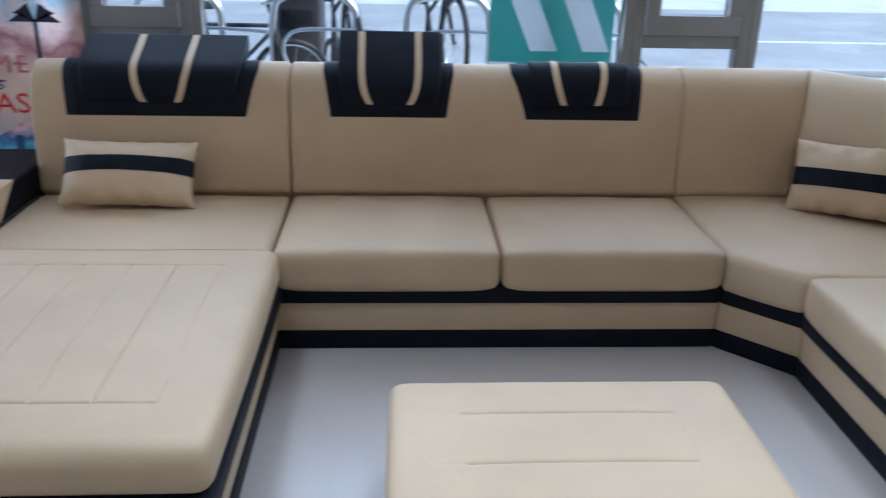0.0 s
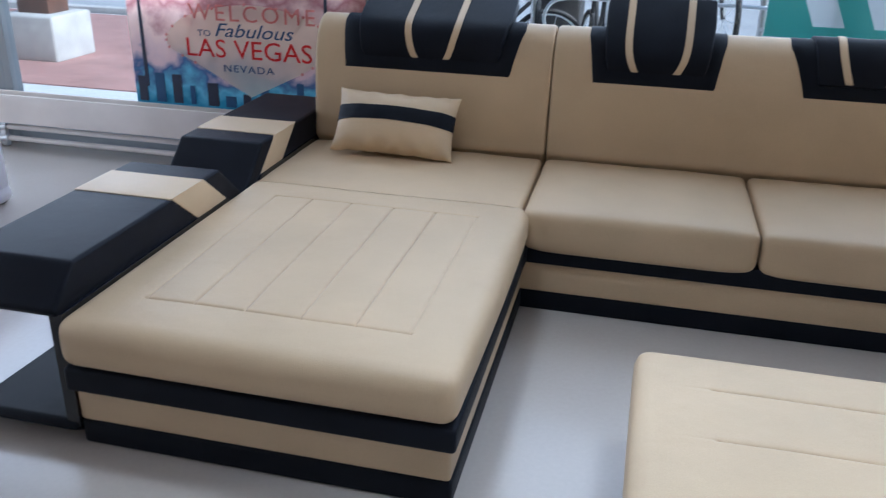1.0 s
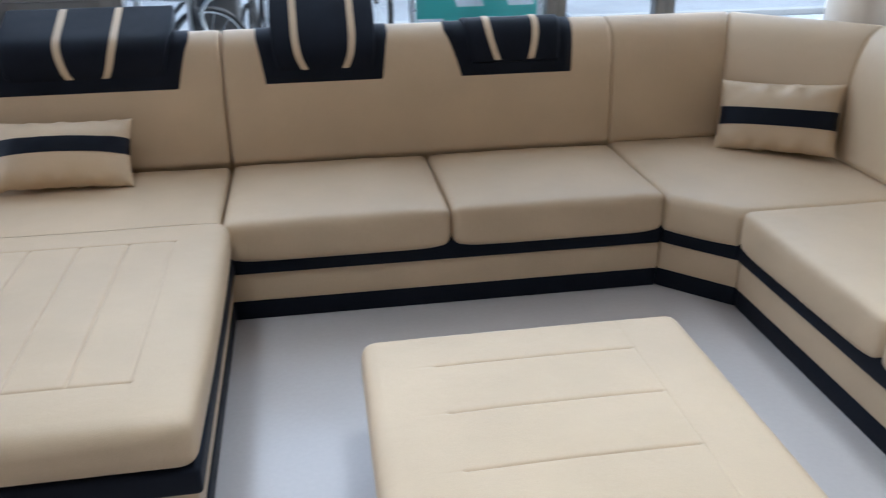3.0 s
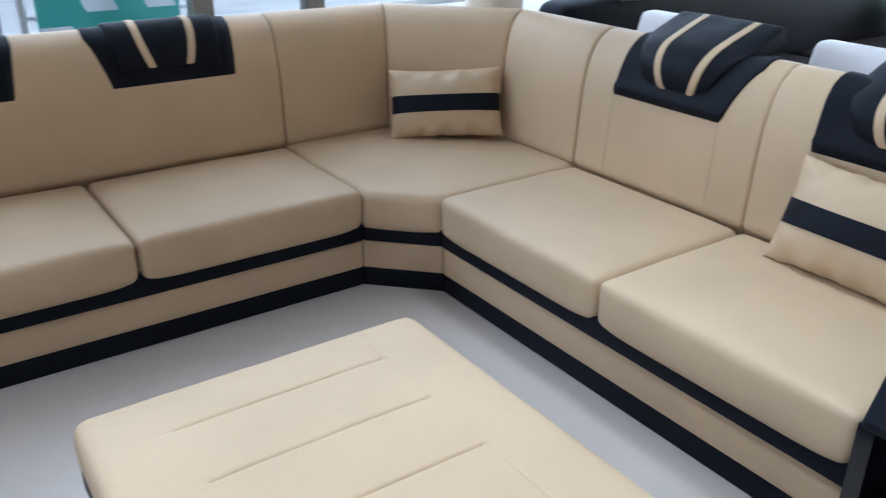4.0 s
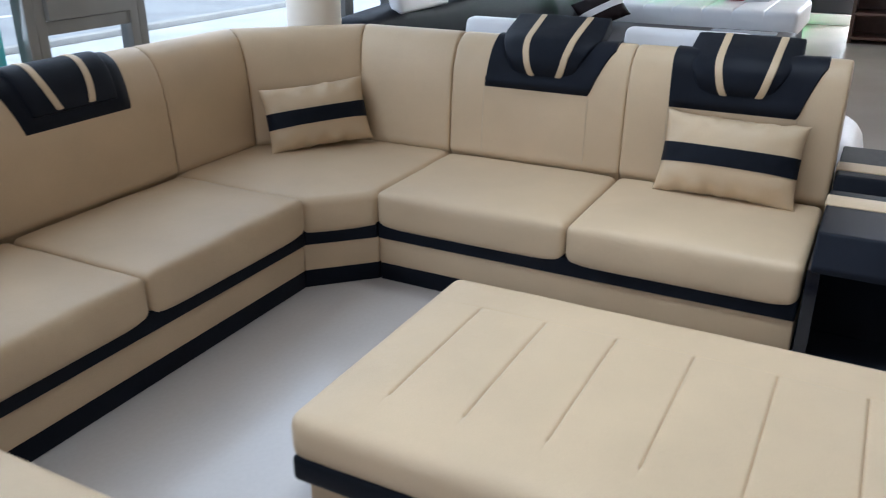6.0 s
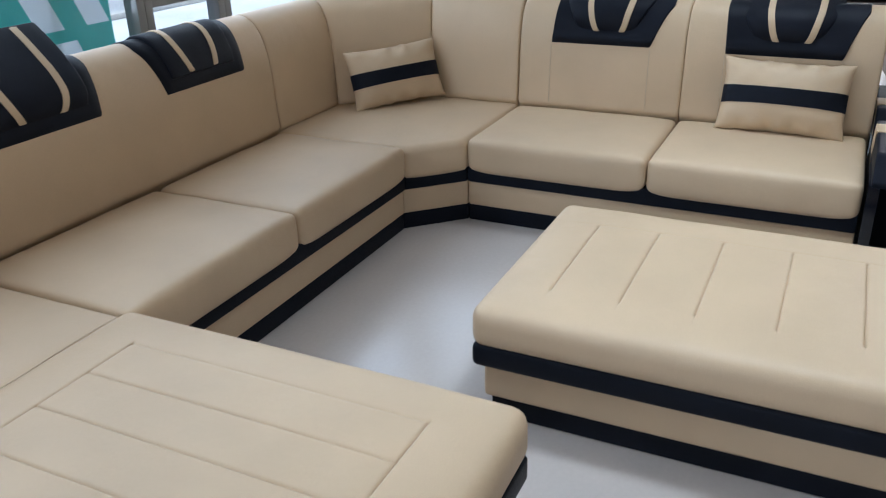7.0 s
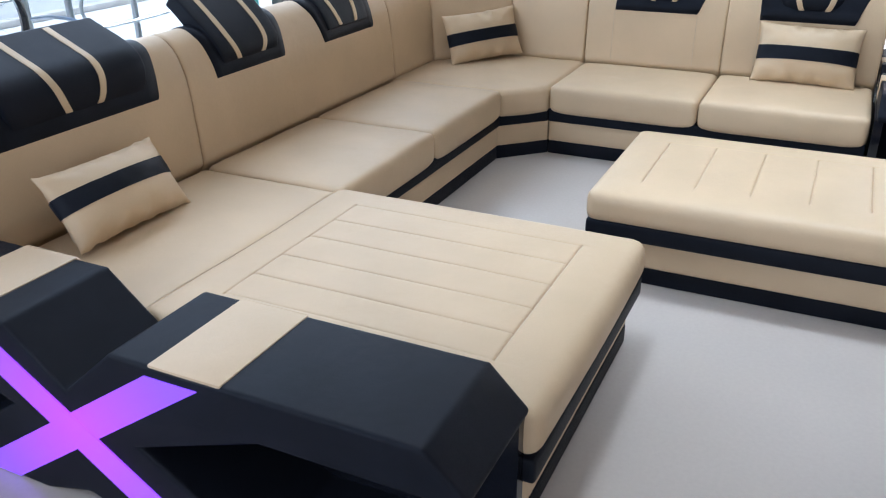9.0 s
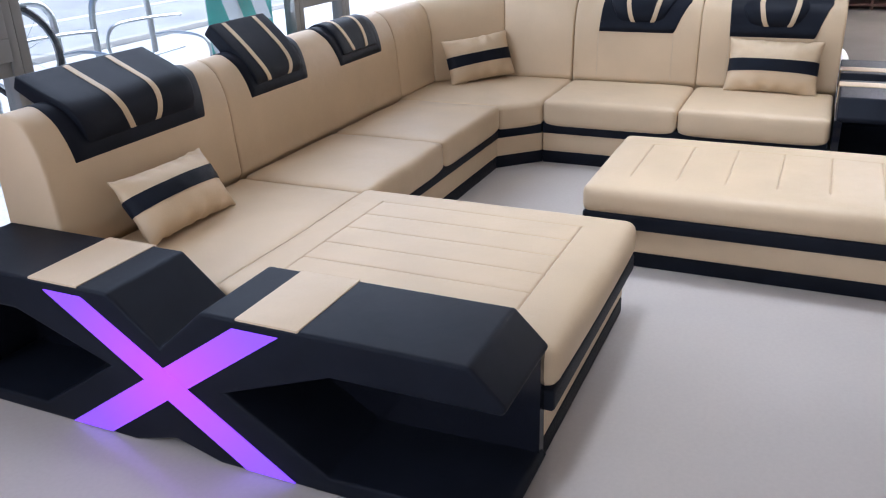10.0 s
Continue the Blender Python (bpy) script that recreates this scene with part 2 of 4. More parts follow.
structure("road", box((-60, 6.25, -0.03), (60, 14, -0.02), 0.001), ASPHALT, "grey asphalt street outside the shop windows", "road")


def mullion(bm, x0, x1, z0=0.0, z1=3.3, d=0.09):
    rbox(bm, (x0, WINDOW_Y - 0.01, z0), (x1, WINDOW_Y - 0.01 + d, z1), 0.006, (1, 1, 1))


def window_bay(name, x0, x1, tilt, mat, label):
    """A floor-to-ceiling bay between two mullions; tilt bays have a transom and an opening sash above it."""
    win = thing(name, ((x0 + x1) / 2, WINDOW_Y, 0), label, "window", kind="structure")
    bm = bmesh.new()
    mullion(bm, x0, x0 + 0.055)
    mullion(bm, x1 - 0.055, x1)
    rbox(bm, (x0 + 0.05, WINDOW_Y, 0.0), (x1 - 0.05, WINDOW_Y + 0.07, 0.09), 0.005, (1, 1, 1))
    rbox(bm, (x0 + 0.05, WINDOW_Y, 3.1), (x1 - 0.05, WINDOW_Y + 0.07, 3.3), 0.005, (1, 1, 1))
    if tilt:
        rbox(bm, (x0 + 0.05, WINDOW_Y, 1.02), (x1 - 0.05, WINDOW_Y + 0.07, 1.085), 0.005, (1, 1, 1))
    part("window_frame", bm, mat, win)
    if tilt:
        a, b = x0 + 0.06, x1 - 0.06
        sash = part("sash", boxes(((a, WINDOW_Y - 0.03, 1.09), (b, WINDOW_Y + 0.05, 1.19)), ((a, WINDOW_Y - 0.03, 2.3), (b, WINDOW_Y + 0.05, 2.4)),
                                  ((a, WINDOW_Y - 0.03, 1.19), (a + 0.07, WINDOW_Y + 0.05, 2.3)), ((b - 0.07, WINDOW_Y - 0.03, 1.19), (b, WINDOW_Y + 0.05, 2.3))), mat, win)
        part("handle", tube(tube(bmesh.new(), [(a + 0.035, WINDOW_Y - 0.035, 1.62), (a + 0.035, WINDOW_Y - 0.08, 1.62)], 0.012),
                            [(a + 0.035, WINDOW_Y - 0.08, 1.625), (a + 0.035, WINDOW_Y - 0.08, 1.50)], 0.011), STEEL, sash, "steel window handle")
        panes = (((a + 0.06, 1.18), (b - 0.06, 2.31)), ((x0 + 0.05, 0.085), (x1 - 0.05, 1.025)), ((x0 + 0.05, 2.4), (x1 - 0.05, 3.1)))
    else:
        panes = (((x0 + 0.05, 0.085), (x1 - 0.05, 3.105)),)
    for (xa, za), (xb, zb) in panes:
        p = part("pane", box((xa, WINDOW_Y + 0.025, za), (xb, WINDOW_Y + 0.033, zb), 0.001), GLASS, win, "clear glass pane")
        p.visible_shadow = False
    return win


window_bay("window_1", -7.4, -3.93, False, FRAME_LIGHT, "clear shop window in a pale grey metal frame")
window_bay("door_1", -3.93, -3.50, False, FRAME_LIGHT, "narrow glazed door leaf in a pale grey metal frame")
window_bay("window_2", -3.50, -1.12, False, FRAME_LIGHT, "clear shop window behind a low convector")
window_bay("window_3", -1.12, -0.56, True, FRAME, "narrow opening window in a dark grey frame")
window_bay("window_4", -0.56, 1.72, False, FRAME, "wide clear window looking on bicycle stands")
window_bay("window_5", 1.72, 2.34, True, FRAME, "narrow opening window in a dark grey frame")
window_bay("window_6", 2.34, 4.33, False, FRAME, "wide clear window looking on the street")
window_bay("window_7", 4.33, 4.95, True, FRAME, "narrow opening window in a dark grey frame")
window_bay("window_8", 4.95, 14.8, False, FRAME, "wide clear window looking on the street")

def ring_wall(bm, x, y, rows, n=28):
    """A turned shape through (radius, height) rows."""
    rings = [[bm.verts.new((x + r * math.cos(2 * math.pi * k / n), y + r * math.sin(2 * math.pi * k / n), z)) for k in range(n)] for r, z in rows]
    for a, b in zip(rings, rings[1:]):
        for k in range(n):
            bm.faces.new((a[k], a[(k + 1) % n], b[(k + 1) % n], b[k]))
    return bm


# trims for the added spots; no ceiling fixture is seen
for x, y, power in FILL_SPOTS:
    lamp = thing("added_ceiling_light", (x, y, 3.3), "round white trim of an unseen, added ceiling spot", "ceiling light", "recessed ceiling lights", kind="structure")
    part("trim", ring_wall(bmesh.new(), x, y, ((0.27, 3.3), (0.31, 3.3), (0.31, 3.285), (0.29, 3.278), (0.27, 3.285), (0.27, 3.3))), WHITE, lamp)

bm = bmesh.new()
COL = (3.10, 0.14)
rings = []
for z in (0, 0.02, 3.28, 3.3):
    rings.append([bm.verts.new((COL[0] + 0.155 * math.cos(a * math.pi / 18), COL[1] + 0.155 * math.sin(a * math.pi / 18), z)) for a in range(36)])
for lower, upper in zip(rings, rings[1:]):
    for k in range(36):
        bm.faces.new((lower[k], lower[(k + 1) % 36], upper[(k + 1) % 36], upper[k]))
structure("column", bm, COLUMN, "round cream-painted column behind the sofa corner", "column")


# ---- sofa ----
SEAT_Z, SIT = 0.285, 0.43
BACK_PROFILE = smooth_line([(0.045, 0.36), (0.032, 0.412), (0.008, 0.448), (0.010, 0.50), (0.016, 0.60), (0.030, 0.76), (0.052, 0.87), (0.092, 0.955), (0.15, 1.0), (0.21, 1.006), (0.265, 0.975), (0.292, 0.90), (0.30, 0.75)], 5)
BACK_RING = [(p[0], p[1]) for p in BACK_PROFILE] + [(0.30, 0.5), (0.30, 0.10), (0.12, 0.10), (0.02, 0.20)]


def back_run(u, d, z):
    """A point of the long run: u along it, d behind the seat's rear line."""
    return Vector((u, d, z))


def right_run(u, d, z):
    return Vector((2.715 + d, -u, z))


def sweep_back(bm, stations, ring=BACK_RING):
    """A back cushion through stations (place(d, z), inset)."""
    cd, cz = 0.15, 0.55
    rows = []
    for place, inset in stations:
        row = []
        for d, z in ring:
            v = Vector((cd - d, (cz - z) * 0.6))
            v = v.normalized() * inset if v.length > 1e-6 else v
            row.append(bm.verts.new(place(d + v[0], z + v[1])))
        rows.append(row)
    n = len(ring)
    for a, b in zip(rows, rows[1:]):
        for k in range(n):
            bm.faces.new((a[k], a[(k + 1) % n], b[(k + 1) % n], b[k]))
    bm.faces.new(rows[0])
    bm.faces.new(rows[-1])
    return bm


def straight_back(run, u0, u1, steps=10, soft=0.014):
    at = [(u0 + 0.001, soft), (u0 + 0.004, soft * 0.5), (u0 + 0.010, soft * 0.15), (u0 + 0.02, 0)]
    at += [(u0 + (u1 - u0) * i / steps, 0) for i in range(1, steps)]
    at += [(u1 - 0.02, 0), (u1 - 0.010, soft * 0.15), (u1 - 0.004, soft * 0.5), (u1 - 0.001, soft)]
    return sweep_back(bmesh.new(), [((lambda d, z, u=u: run(u, d, z)), i) for u, i in at])


def profile_point(s, lift):
    """Depth and height at share s of the front-and-top line of the back, lifted off it."""
    k = s * (len(BACK_PROFILE) - 1)
    i = min(int(k), len(BACK_PROFILE) - 2)
    a, b = BACK_PROFILE[i], BACK_PROFILE[i + 1]
    p = a.lerp(b, k - i)
    t = (b - a).normalized()
    return p[0] - t[1] * lift, p[1] + t[0] * lift


def share_at(z):
    """Share of the profile at which its front reaches the height z."""
    for i, (a, b) in enumerate(zip(BACK_PROFILE, BACK_PROFILE[1:])):
        if a[1] <= z <= b[1]:
            return (i + (z - a[1]) / (b[1] - a[1])) / (len(BACK_PROFILE) - 1)
    return 0.5


def patch(run, low, high, z_low, s_end=0.97, padding=0.001):
    """The dark panel that wraps over the back: low and high are its two ends at the lower edge and at the top."""
    s0 = share_at(z_low)
    bm = bmesh.new()
    n, m = 34, 24
    grid = []
    for i in range(n + 1):
        s = s0 + (s_end - s0) * i / n
        f = min(1.0, max(0.0, (s - s0) / (0.62 - s0)))
        a, b = low[0] + (high[0] - low[0]) * f, low[1] + (high[1] - low[1]) * f
        row = []
        for j in range(m + 1):
            edge = i in (0, n) or j in (0, m)
            w = (0, 0.006 / abs(b - a))[j == 1] if j <= 1 else (1 if j == m else (1 - 0.006 / abs(b - a) if j == m - 1 else j / m))
            rim = min(w, 1 - w) * abs(b - a)
            foot = (s - s0) * 0.8
            pad = max(math.exp(-((rim - 0.026) / 0.020) ** 2) * min(1, 1.4 - s), math.exp(-((foot - 0.022) / 0.016) ** 2))
            row.append(bm.verts.new(run(a + (b - a) * w, *profile_point(s, -0.004 if edge else 0.004 + padding * pad))))
        grid.append(row)
    for a, b in zip(grid, grid[1:]):
        for j in range(m):
            bm.faces.new((a[j], a[j + 1], b[j + 1], b[j]))
    return bm


def seam_line(run, u, s0, s1, u_top=None, r=0.0022):
    pts = []
    for i in range(25):
        f = i / 24
        pts.append(run(u + ((u_top if u_top is not None else u) - u) * f, *profile_point(s0 + (s1 - s0) * f, 0.0)))
    return tube(bmesh.new(), pts, r, 5)


UPRIGHT = smooth_line([(0.042, 0.838), (0.034, 0.88), (0.046, 0.945), (0.092, 0.998), (0.17, 1.036), (0.25, 1.072), (0.33, 1.108)], 5)
PROPPED = smooth_line([(0.042, 0.830), (0.034, 0.868), (0.046, 0.928), (0.092, 0.978), (0.16, 1.012), (0.235, 1.046), (0.31, 1.078)], 5)
STEEP = smooth_line([(0.042, 0.84), (0.036, 0.875), (0.050, 0.92), (0.10, 0.985), (0.16, 1.045), (0.22, 1.10), (0.275, 1.145)], 5)
FOLDED = smooth_line([(0.028, 0.845), (0.046, 0.90), (0.082, 0.965), (0.135, 1.015), (0.20, 1.025), (0.262, 0.995), (0.285, 0.95)], 5)


def along(curve, s, lift):
    k = max(0.0, min(1.0, s)) * (len(curve) - 1)
    i = min(int(k), len(curve) - 2)
    a, b = curve[i], curve[i + 1]
    p = a.lerp(b, k - i)
    t = (curve[min(i + 2, len(curve) - 1)] - curve[max(i - 1, 0)]).normalized()
    return p[0] - t[1] * lift, p[1] + t[0] * lift


def headrest(owner, run, u0, u1, curve, thick, centre, spread, label, foot=0.13, crown=0.0):
    """A bent padded headrest with two pale bands."""
    wide, mid = u1 - u0, (u0 + u1) / 2

    def bent(p):
        s = p[1]
        taper = 1 - foot * (max(0, 0.68 - s) / 0.68) ** 1.1 - 0.25 * foot * max(0, s - 0.68)
        pad = 1 + 0.06 * math.sin(9 * p[0]) * math.sin(6 * s)
        e = abs(p[0] - mid) / (0.5 * wide)
        puffy = crown * (max(0, 1 - e ** 3) * math.sin(math.pi * min(1, max(0, 0.1 + 0.85 * s))) - 0.55)
        crease = (0.0035 if crown else 0.0016) * noise.noise(Vector((p[0] * 16, s * 5, u0 * 7))) * min(1, max(0, p[2] / thick))
        d, z = along(curve, s, (p[2] - thick) * pad * (1 - 0.30 * s) + (puffy * p[2] / thick) + crease)
        return run(mid + (p[0] - mid) * taper, d, z)

    bm = bmesh.new()
    T = [ticks(u0, u1, 0.011, 14), [0, 0.008, 0.018, 0.029, 0.055] + [0.055 + 0.89 * i / 18 for i in range(1, 18)] + [0.945, 0.971, 0.982, 0.992, 1.0], ticks(0, thick, 0.011, 2)]
    made = {}

    def vert(i, j, k):
        if (i, j, k) not in made:
            x, s, t = T[0][i], T[1][j], T[2][k]
            p = Vector((x, s * 0.38, t))
            r = 0.011
            q = Vector((min(max(x, u0 + r), u1 - r), min(max(p[1], r), 0.38 - r), min(max(t, r), thick - r)))
            d = p - q
            if d.length > 1e-7:
                p = q + d.normalized() * min(r, 0.5 * thick)
            made[i, j, k] = bm.verts.new(bent(Vector((p[0], p[1] / 0.38, p[2]))))
        return made[i, j, k]

    N = [len(t) for t in T]
    for a, b, c in ((0, 1, 2), (1, 2, 0), (0, 2, 1)):
        for side in (0, N[c] - 1):
            for u in range(N[a] - 1):
                for v in range(N[b] - 1):
                    quad = []
                    for du, dv in ((0, 0), (1, 0), (1, 1), (0, 1)):
                        idx = [0, 0, 0]
                        idx[a], idx[b], idx[c] = u + du, v + dv, side
                        quad.append(vert(*idx))
                    bm.faces.new(quad)
    body = part("headrest", bm, NAVY, owner, label, angle=60)
    for sign in (-1, 1):
        sb = bmesh.new()
        grid = []
        for i in range(31):
            s = 0.02 + 0.97 * i / 30
            f = i / 30
            off = spread[0] + (spread[1] - spread[0]) * math.sin(math.pi / 2 * min(1, f / 0.55)) + (spread[2] - spread[1]) * max(0, f - 0.3) / 0.7
            row = []
            for w, lift in ((-0.0165, -0.006), (-0.0150, 0.0025), (0, 0.004), (0.0150, 0.0025), (0.0165, -0.006)):
                e = abs(centre + sign * off + w - mid) / (0.5 * wide)
                puffy = crown * (max(0, 1 - e ** 3) * math.sin(math.pi * min(1, 0.1 + 0.85 * s)) - 0.55)
                row.append(sb.verts.new(run(centre + sign * off + w, *along(curve, s, lift + puffy + (0.0 if 0 < i < 30 else -0.01)))))
            grid.append(row)
        for a, b in zip(grid, grid[1:]):
            for j in range(4):
                sb.faces.new((a[j], a[j + 1], b[j + 1], b[j]))
        part("band", sb, BEIGE, body, "narrow beige leather band", angle=60)
    if curve is not FOLDED:
        d0, z0 = along(curve, 0.52, -0.03)
        part("hinge", tube(bmesh.new(), [run(u1 - 0.02, d0 + 0.02, z0), run(u1 + 0.018, d0 + 0.02, z0), run(u1 + 0.02, d0 + 0.05, z0 - 0.04)], 0.007, 8), STEEL, body, "small steel hinge")
    return body


def seat_cushion(run, u0, u1, d0, d1, z0=0.256, z1=SIT, puff=0.022, r=0.032, seed=0.0):
    d0 -= 0.008
    um, dm, hu, hd = (u0 + u1) / 2, (d0 + d1) / 2, (u1 - u0) / 2, (d1 - d0) / 2

    def f(p):
        k = (p[2] - z0) / (z1 - z0)
        a, b = (p[0] - um) / hu, (p[1] - dm) / hd
        up = puff * max(0, 1 - abs(a) ** 3) * max(0, 1 - abs(b) ** 3) * k
        wave = (0.0035 * noise.noise(Vector((p[0] * 4 + seed, p[1] * 4, 0))) + 0.0015 * noise.noise(Vector((p[0] * 14 + seed, p[1] * 9, 2)))) * k
        out = 0.006 * math.sin(math.pi * min(1, max(0, k))) * (1 - a * a)
        d = p[1] - (out if b < -0.8 else 0)
        lift = 0.024 * abs(a) ** 10 * (1 - min(1, max(0, k)))
        return run(p[0], d, p[2] + up + wave + lift)

    return rbox(bmesh.new(), (u0, d0, z0), (u1, d1, z1), r, (22, 18, 4), f=f)


def front_panels(owner, run, u0, u1, d_front, d_back):
    """The dark stripe, beige panel and dark plinth below the seats."""
    def slab(z0, z1, inset, r):
        return rbox(bmesh.new(), (u0 + 0.002, d_front + inset, z0), (u1 - 0.002, d_back, z1), r, (6, 2, 1), f=lambda p: run(*p))
    part("stripe_panel", slab(0.208, 0.287, 0.0, 0.008), NAVY, owner, "black leather stripe under the seat")
    part("base_panel", slab(0.083, 0.212, 0.012, 0.008), BEIGE, owner)
    part("plinth", slab(0.0, 0.086, 0.016, 0.006), NAVY, owner, "black leather plinth")


# chaise longue
ch = thing("chaise_longue", (-0.55, -1.0, 0), "beige leather chaise longue with black stripes and a raised black headrest", "sofa", "modules of the corner sofa")
CX0, CX1, CY0, CY1 = -1.135, 0.032, -1.993, -0.68
GX, GY = (-0.95, -0.80, -0.64, -0.47, -0.305, -0.145), (-1.795, -0.87)


def fine_lines(*at):
    return [a + o for a in at for o in (-0.016, -0.009, -0.005, -0.0025, 0, 0.0025, 0.005, 0.009, 0.016)]


def groove(dist, depth=0.0034, wide=0.0030):
    return depth * math.exp(-(dist / wide) ** 2) + 0.35 * depth * math.exp(-(dist / (wide * 3.2)) ** 2)


def chaise_top(p):
    k = (p[2] - SEAT_Z) / (0.44 - SEAT_Z)
    a, b = (p[0] - (CX0 + CX1) / 2) / ((CX1 - CX0) / 2), (p[1] - (CY0 + CY1) / 2) / ((CY1 - CY0) / 2)
    z = p[2] + 0.010 * max(0, 1 - abs(a) ** 4) * max(0, 1 - abs(b) ** 4) * k
    z += 0.0018 * noise.noise(Vector((p[0] * 6, p[1] * 4, 1.7))) * k
    x, y = p[0], p[1] - (0.012 * math.sin(math.pi * min(1, max(0, k))) * (1 - a * a) if b < -0.8 else 0)
    x += 0.010 * math.sin(math.pi * min(1, max(0, k))) * (1 - b * b) if a > 0.8 else 0
    if k > 0.6:
        if GY[0] <= p[1] <= GY[1] + 1e-6:
            for i, g in enumerate(GX):
                z -= groove(p[0] - g, 0.0042 if 0 < i < 5 else 0.0026)
        if GX[0] - 0.005 <= p[0] <= GX[-1] + 0.005:
            z -= groove(p[1] - GY[0], 0.0042) + groove(p[1] - GY[0] + 0.013, 0.002) + groove(p[1] - GY[1], 0.003)
    return Vector((x, y, z))


part("seat_cushion", rbox(bmesh.new(), (CX0, CY0, SEAT_Z), (CX1, CY1, 0.44), 0.048, (10, 12, 4), (fine_lines(*GX), fine_lines(*GY), ()), chaise_top), BEIGE, ch,
     "beige leather chaise cushion with stitched channels", angle=60)
part("seat_cushion", seat_cushion(back_run, -1.135, -0.006, -0.70, 0.014, z1=0.428, puff=0.012), BEIGE, ch)
part("seam", tube(bmesh.new(), [(-1.12 + 1.11 * i / 20, -0.695 - 0.022 * math.sin(math.pi * i / 20), 0.4415 - 0.01 * (abs(i - 10) / 10) ** 6) for i in range(21)], 0.0014, 5), THREAD, ch)
for name, z0, z1, y0, x1, m, lab in (("stripe_panel", 0.208, 0.287, -1.985, 0.032, NAVY, "black leather stripe under the seat"), ("base_panel", 0.083, 0.212, -1.945, 0.012, BEIGE, ""),
                                    ("plinth", 0.0, 0.086, -1.945, 0.016, NAVY, "black leather plinth")):
    part(name, rbox(bmesh.new(), (-1.128, y0, z0), (x1, 0.25, z1), 0.014, (6, 6, 1)), m, ch, lab)
part("backrest", straight_back(back_run, -1.135, -0.002), BEIGE, ch, angle=60)
p1 = part("headrest_panel", patch(back_run, (-0.980, -0.190), (-1.005, -0.135), 0.775), NAVY, ch, "black leather panel over the backrest", angle=60)
headrest(ch, back_run, -0.935, -0.205, UPRIGHT, 0.085, -0.565, (0.070, 0.118, 0.120), "raised wide black headrest")

# two-seat section
ts = thing("sofa_section", (0.9, -0.3, 0), "beige leather two-seat sofa section with two black headrests", "sofa", "modules of the corner sofa")
part("seat_cushion", seat_cushion(back_run, 0.004, 0.892, -0.708, 0.014, seed=3.0), BEIGE, ts)
part("seat_cushion", seat_cushion(back_run, 0.898, 1.793, -0.708, 0.014, seed=9.0), BEIGE, ts)
front_panels(ts, back_run, 0.0, 1.795, -0.703, 0.25)
part("backrest", straight_back(back_run, 0.002, 1.80), BEIGE, ts, angle=60)
part("headrest_panel", patch(back_run, (0.184, 0.710), (0.148, 0.745), 0.780), NAVY, ts, "black leather panel over the backrest", angle=60)
part("headrest_panel", patch(back_run, (1.073, 1.596), (1.0, 1.615), 0.776), NAVY, ts, "black leather panel over the backrest", angle=60)
headrest(ts, back_run, 0.215, 0.69, STEEP, 0.10, 0.452, (0.086, 0.128, 0.130), "raised black headrest")
headrest(ts, back_run, 1.09, 1.56, FOLDED, 0.045, 1.32, (0.075, 0.118, 0.108), "black headrest folded down over the backrest")

# corner section
co = thing("corner_section", (2.3, -0.4, 0), "beige leather corner seat with an angled back", "sofa", "modules of the corner sofa")
outline = [(1.797, -0.703), (2.02, -0.928), (2.80, -0.928), (2.80, -0.36), (2.40, 0.09), (1.797, 0.09)]


def corner_slab(z0, z1, inset, r):
    bm = bmesh.new()
    pts = [Vector(p) for p in outline]
    pts[0], pts[1] = pts[0] + Vector((0, inset)), pts[1] + Vector((inset, 0))
    prism(bm, [(p[0], p[1]) for p in pts], z0, z1, lambda u, v, w: Vector((u, v, w)))
    soften(bm, r, 3)
    return bm


def corner_cushion(z0, z1, r=0.04, puff=0.015, over=0.012):
    """A padded slab over the corner's outline, with rounded edges and a crown."""
    corners = [Vector(p) for p in outline]
    push = Vector((-0.707, -0.707)) * over
    corners[0], corners[1] = corners[0] + push + Vector((0.003, 0)), corners[1] + push + Vector((0, 0.006))
    rim = []
    for i, p in enumerate(corners):
        q = corners[(i + 1) % len(corners)]
        for k in range(12):
            f = k / 12
            side = p.lerp(q, f)
            n = Vector((q[1] - p[1], p[0] - q[0])).normalized() * (0.006 * math.sin(math.pi * f))
            rim.append(side + n)
    centre = sum(rim, Vector((0, 0))) / len(rim)
    levels = [(0.0, z0)] + [(r * (1 - math.sin(t)) , z0 + r * (1 - math.cos(t))) for t in (0.3, 0.7, 1.1, 1.5)]
    levels += [(r * (1 - math.cos(t)), z1 - r * (1 - math.sin(t))) for t in (0.1, 0.4, 0.75, 1.1, 1.4)]
    levels[0] = (r, z0)
    bm = bmesh.new()
    rows = []
    for inset, z in levels:
        rows.append([bm.verts.new((*(p + (centre - p).normalized() * inset), z)) for p in rim])
    for f in (0.92, 0.82, 0.68, 0.5, 0.3, 0.12):
        rows.append([])
        for p in rim:
            q = centre + (p + (centre - p).normalized() * r - centre) * f
            rows[-1].append(bm.verts.new((*q, z1 + puff * (1 - f ** 3) + 0.003 * noise.noise(Vector((q[0] * 5, q[1] * 5, 4))))))
    for lo, hi in zip(rows, rows[1:]):
        for k in range(len(rim)):
            bm.faces.new((lo[k], lo[(k + 1) % len(rim)], hi[(k + 1) % len(rim)], hi[k]))
    bm.faces.new(rows[0])
    bm.faces.new(rows[-1])
    return bm


part("seat_cushion", corner_cushion(0.256, 0.428), BEIGE, co, angle=60)
part("stripe_panel", corner_slab(0.208, 0.287, 0.002, 0.006), NAVY, co, "black leather stripe under the seat")
part("base_panel", corner_slab(0.083, 0.212, 0.014, 0.006), BEIGE, co)
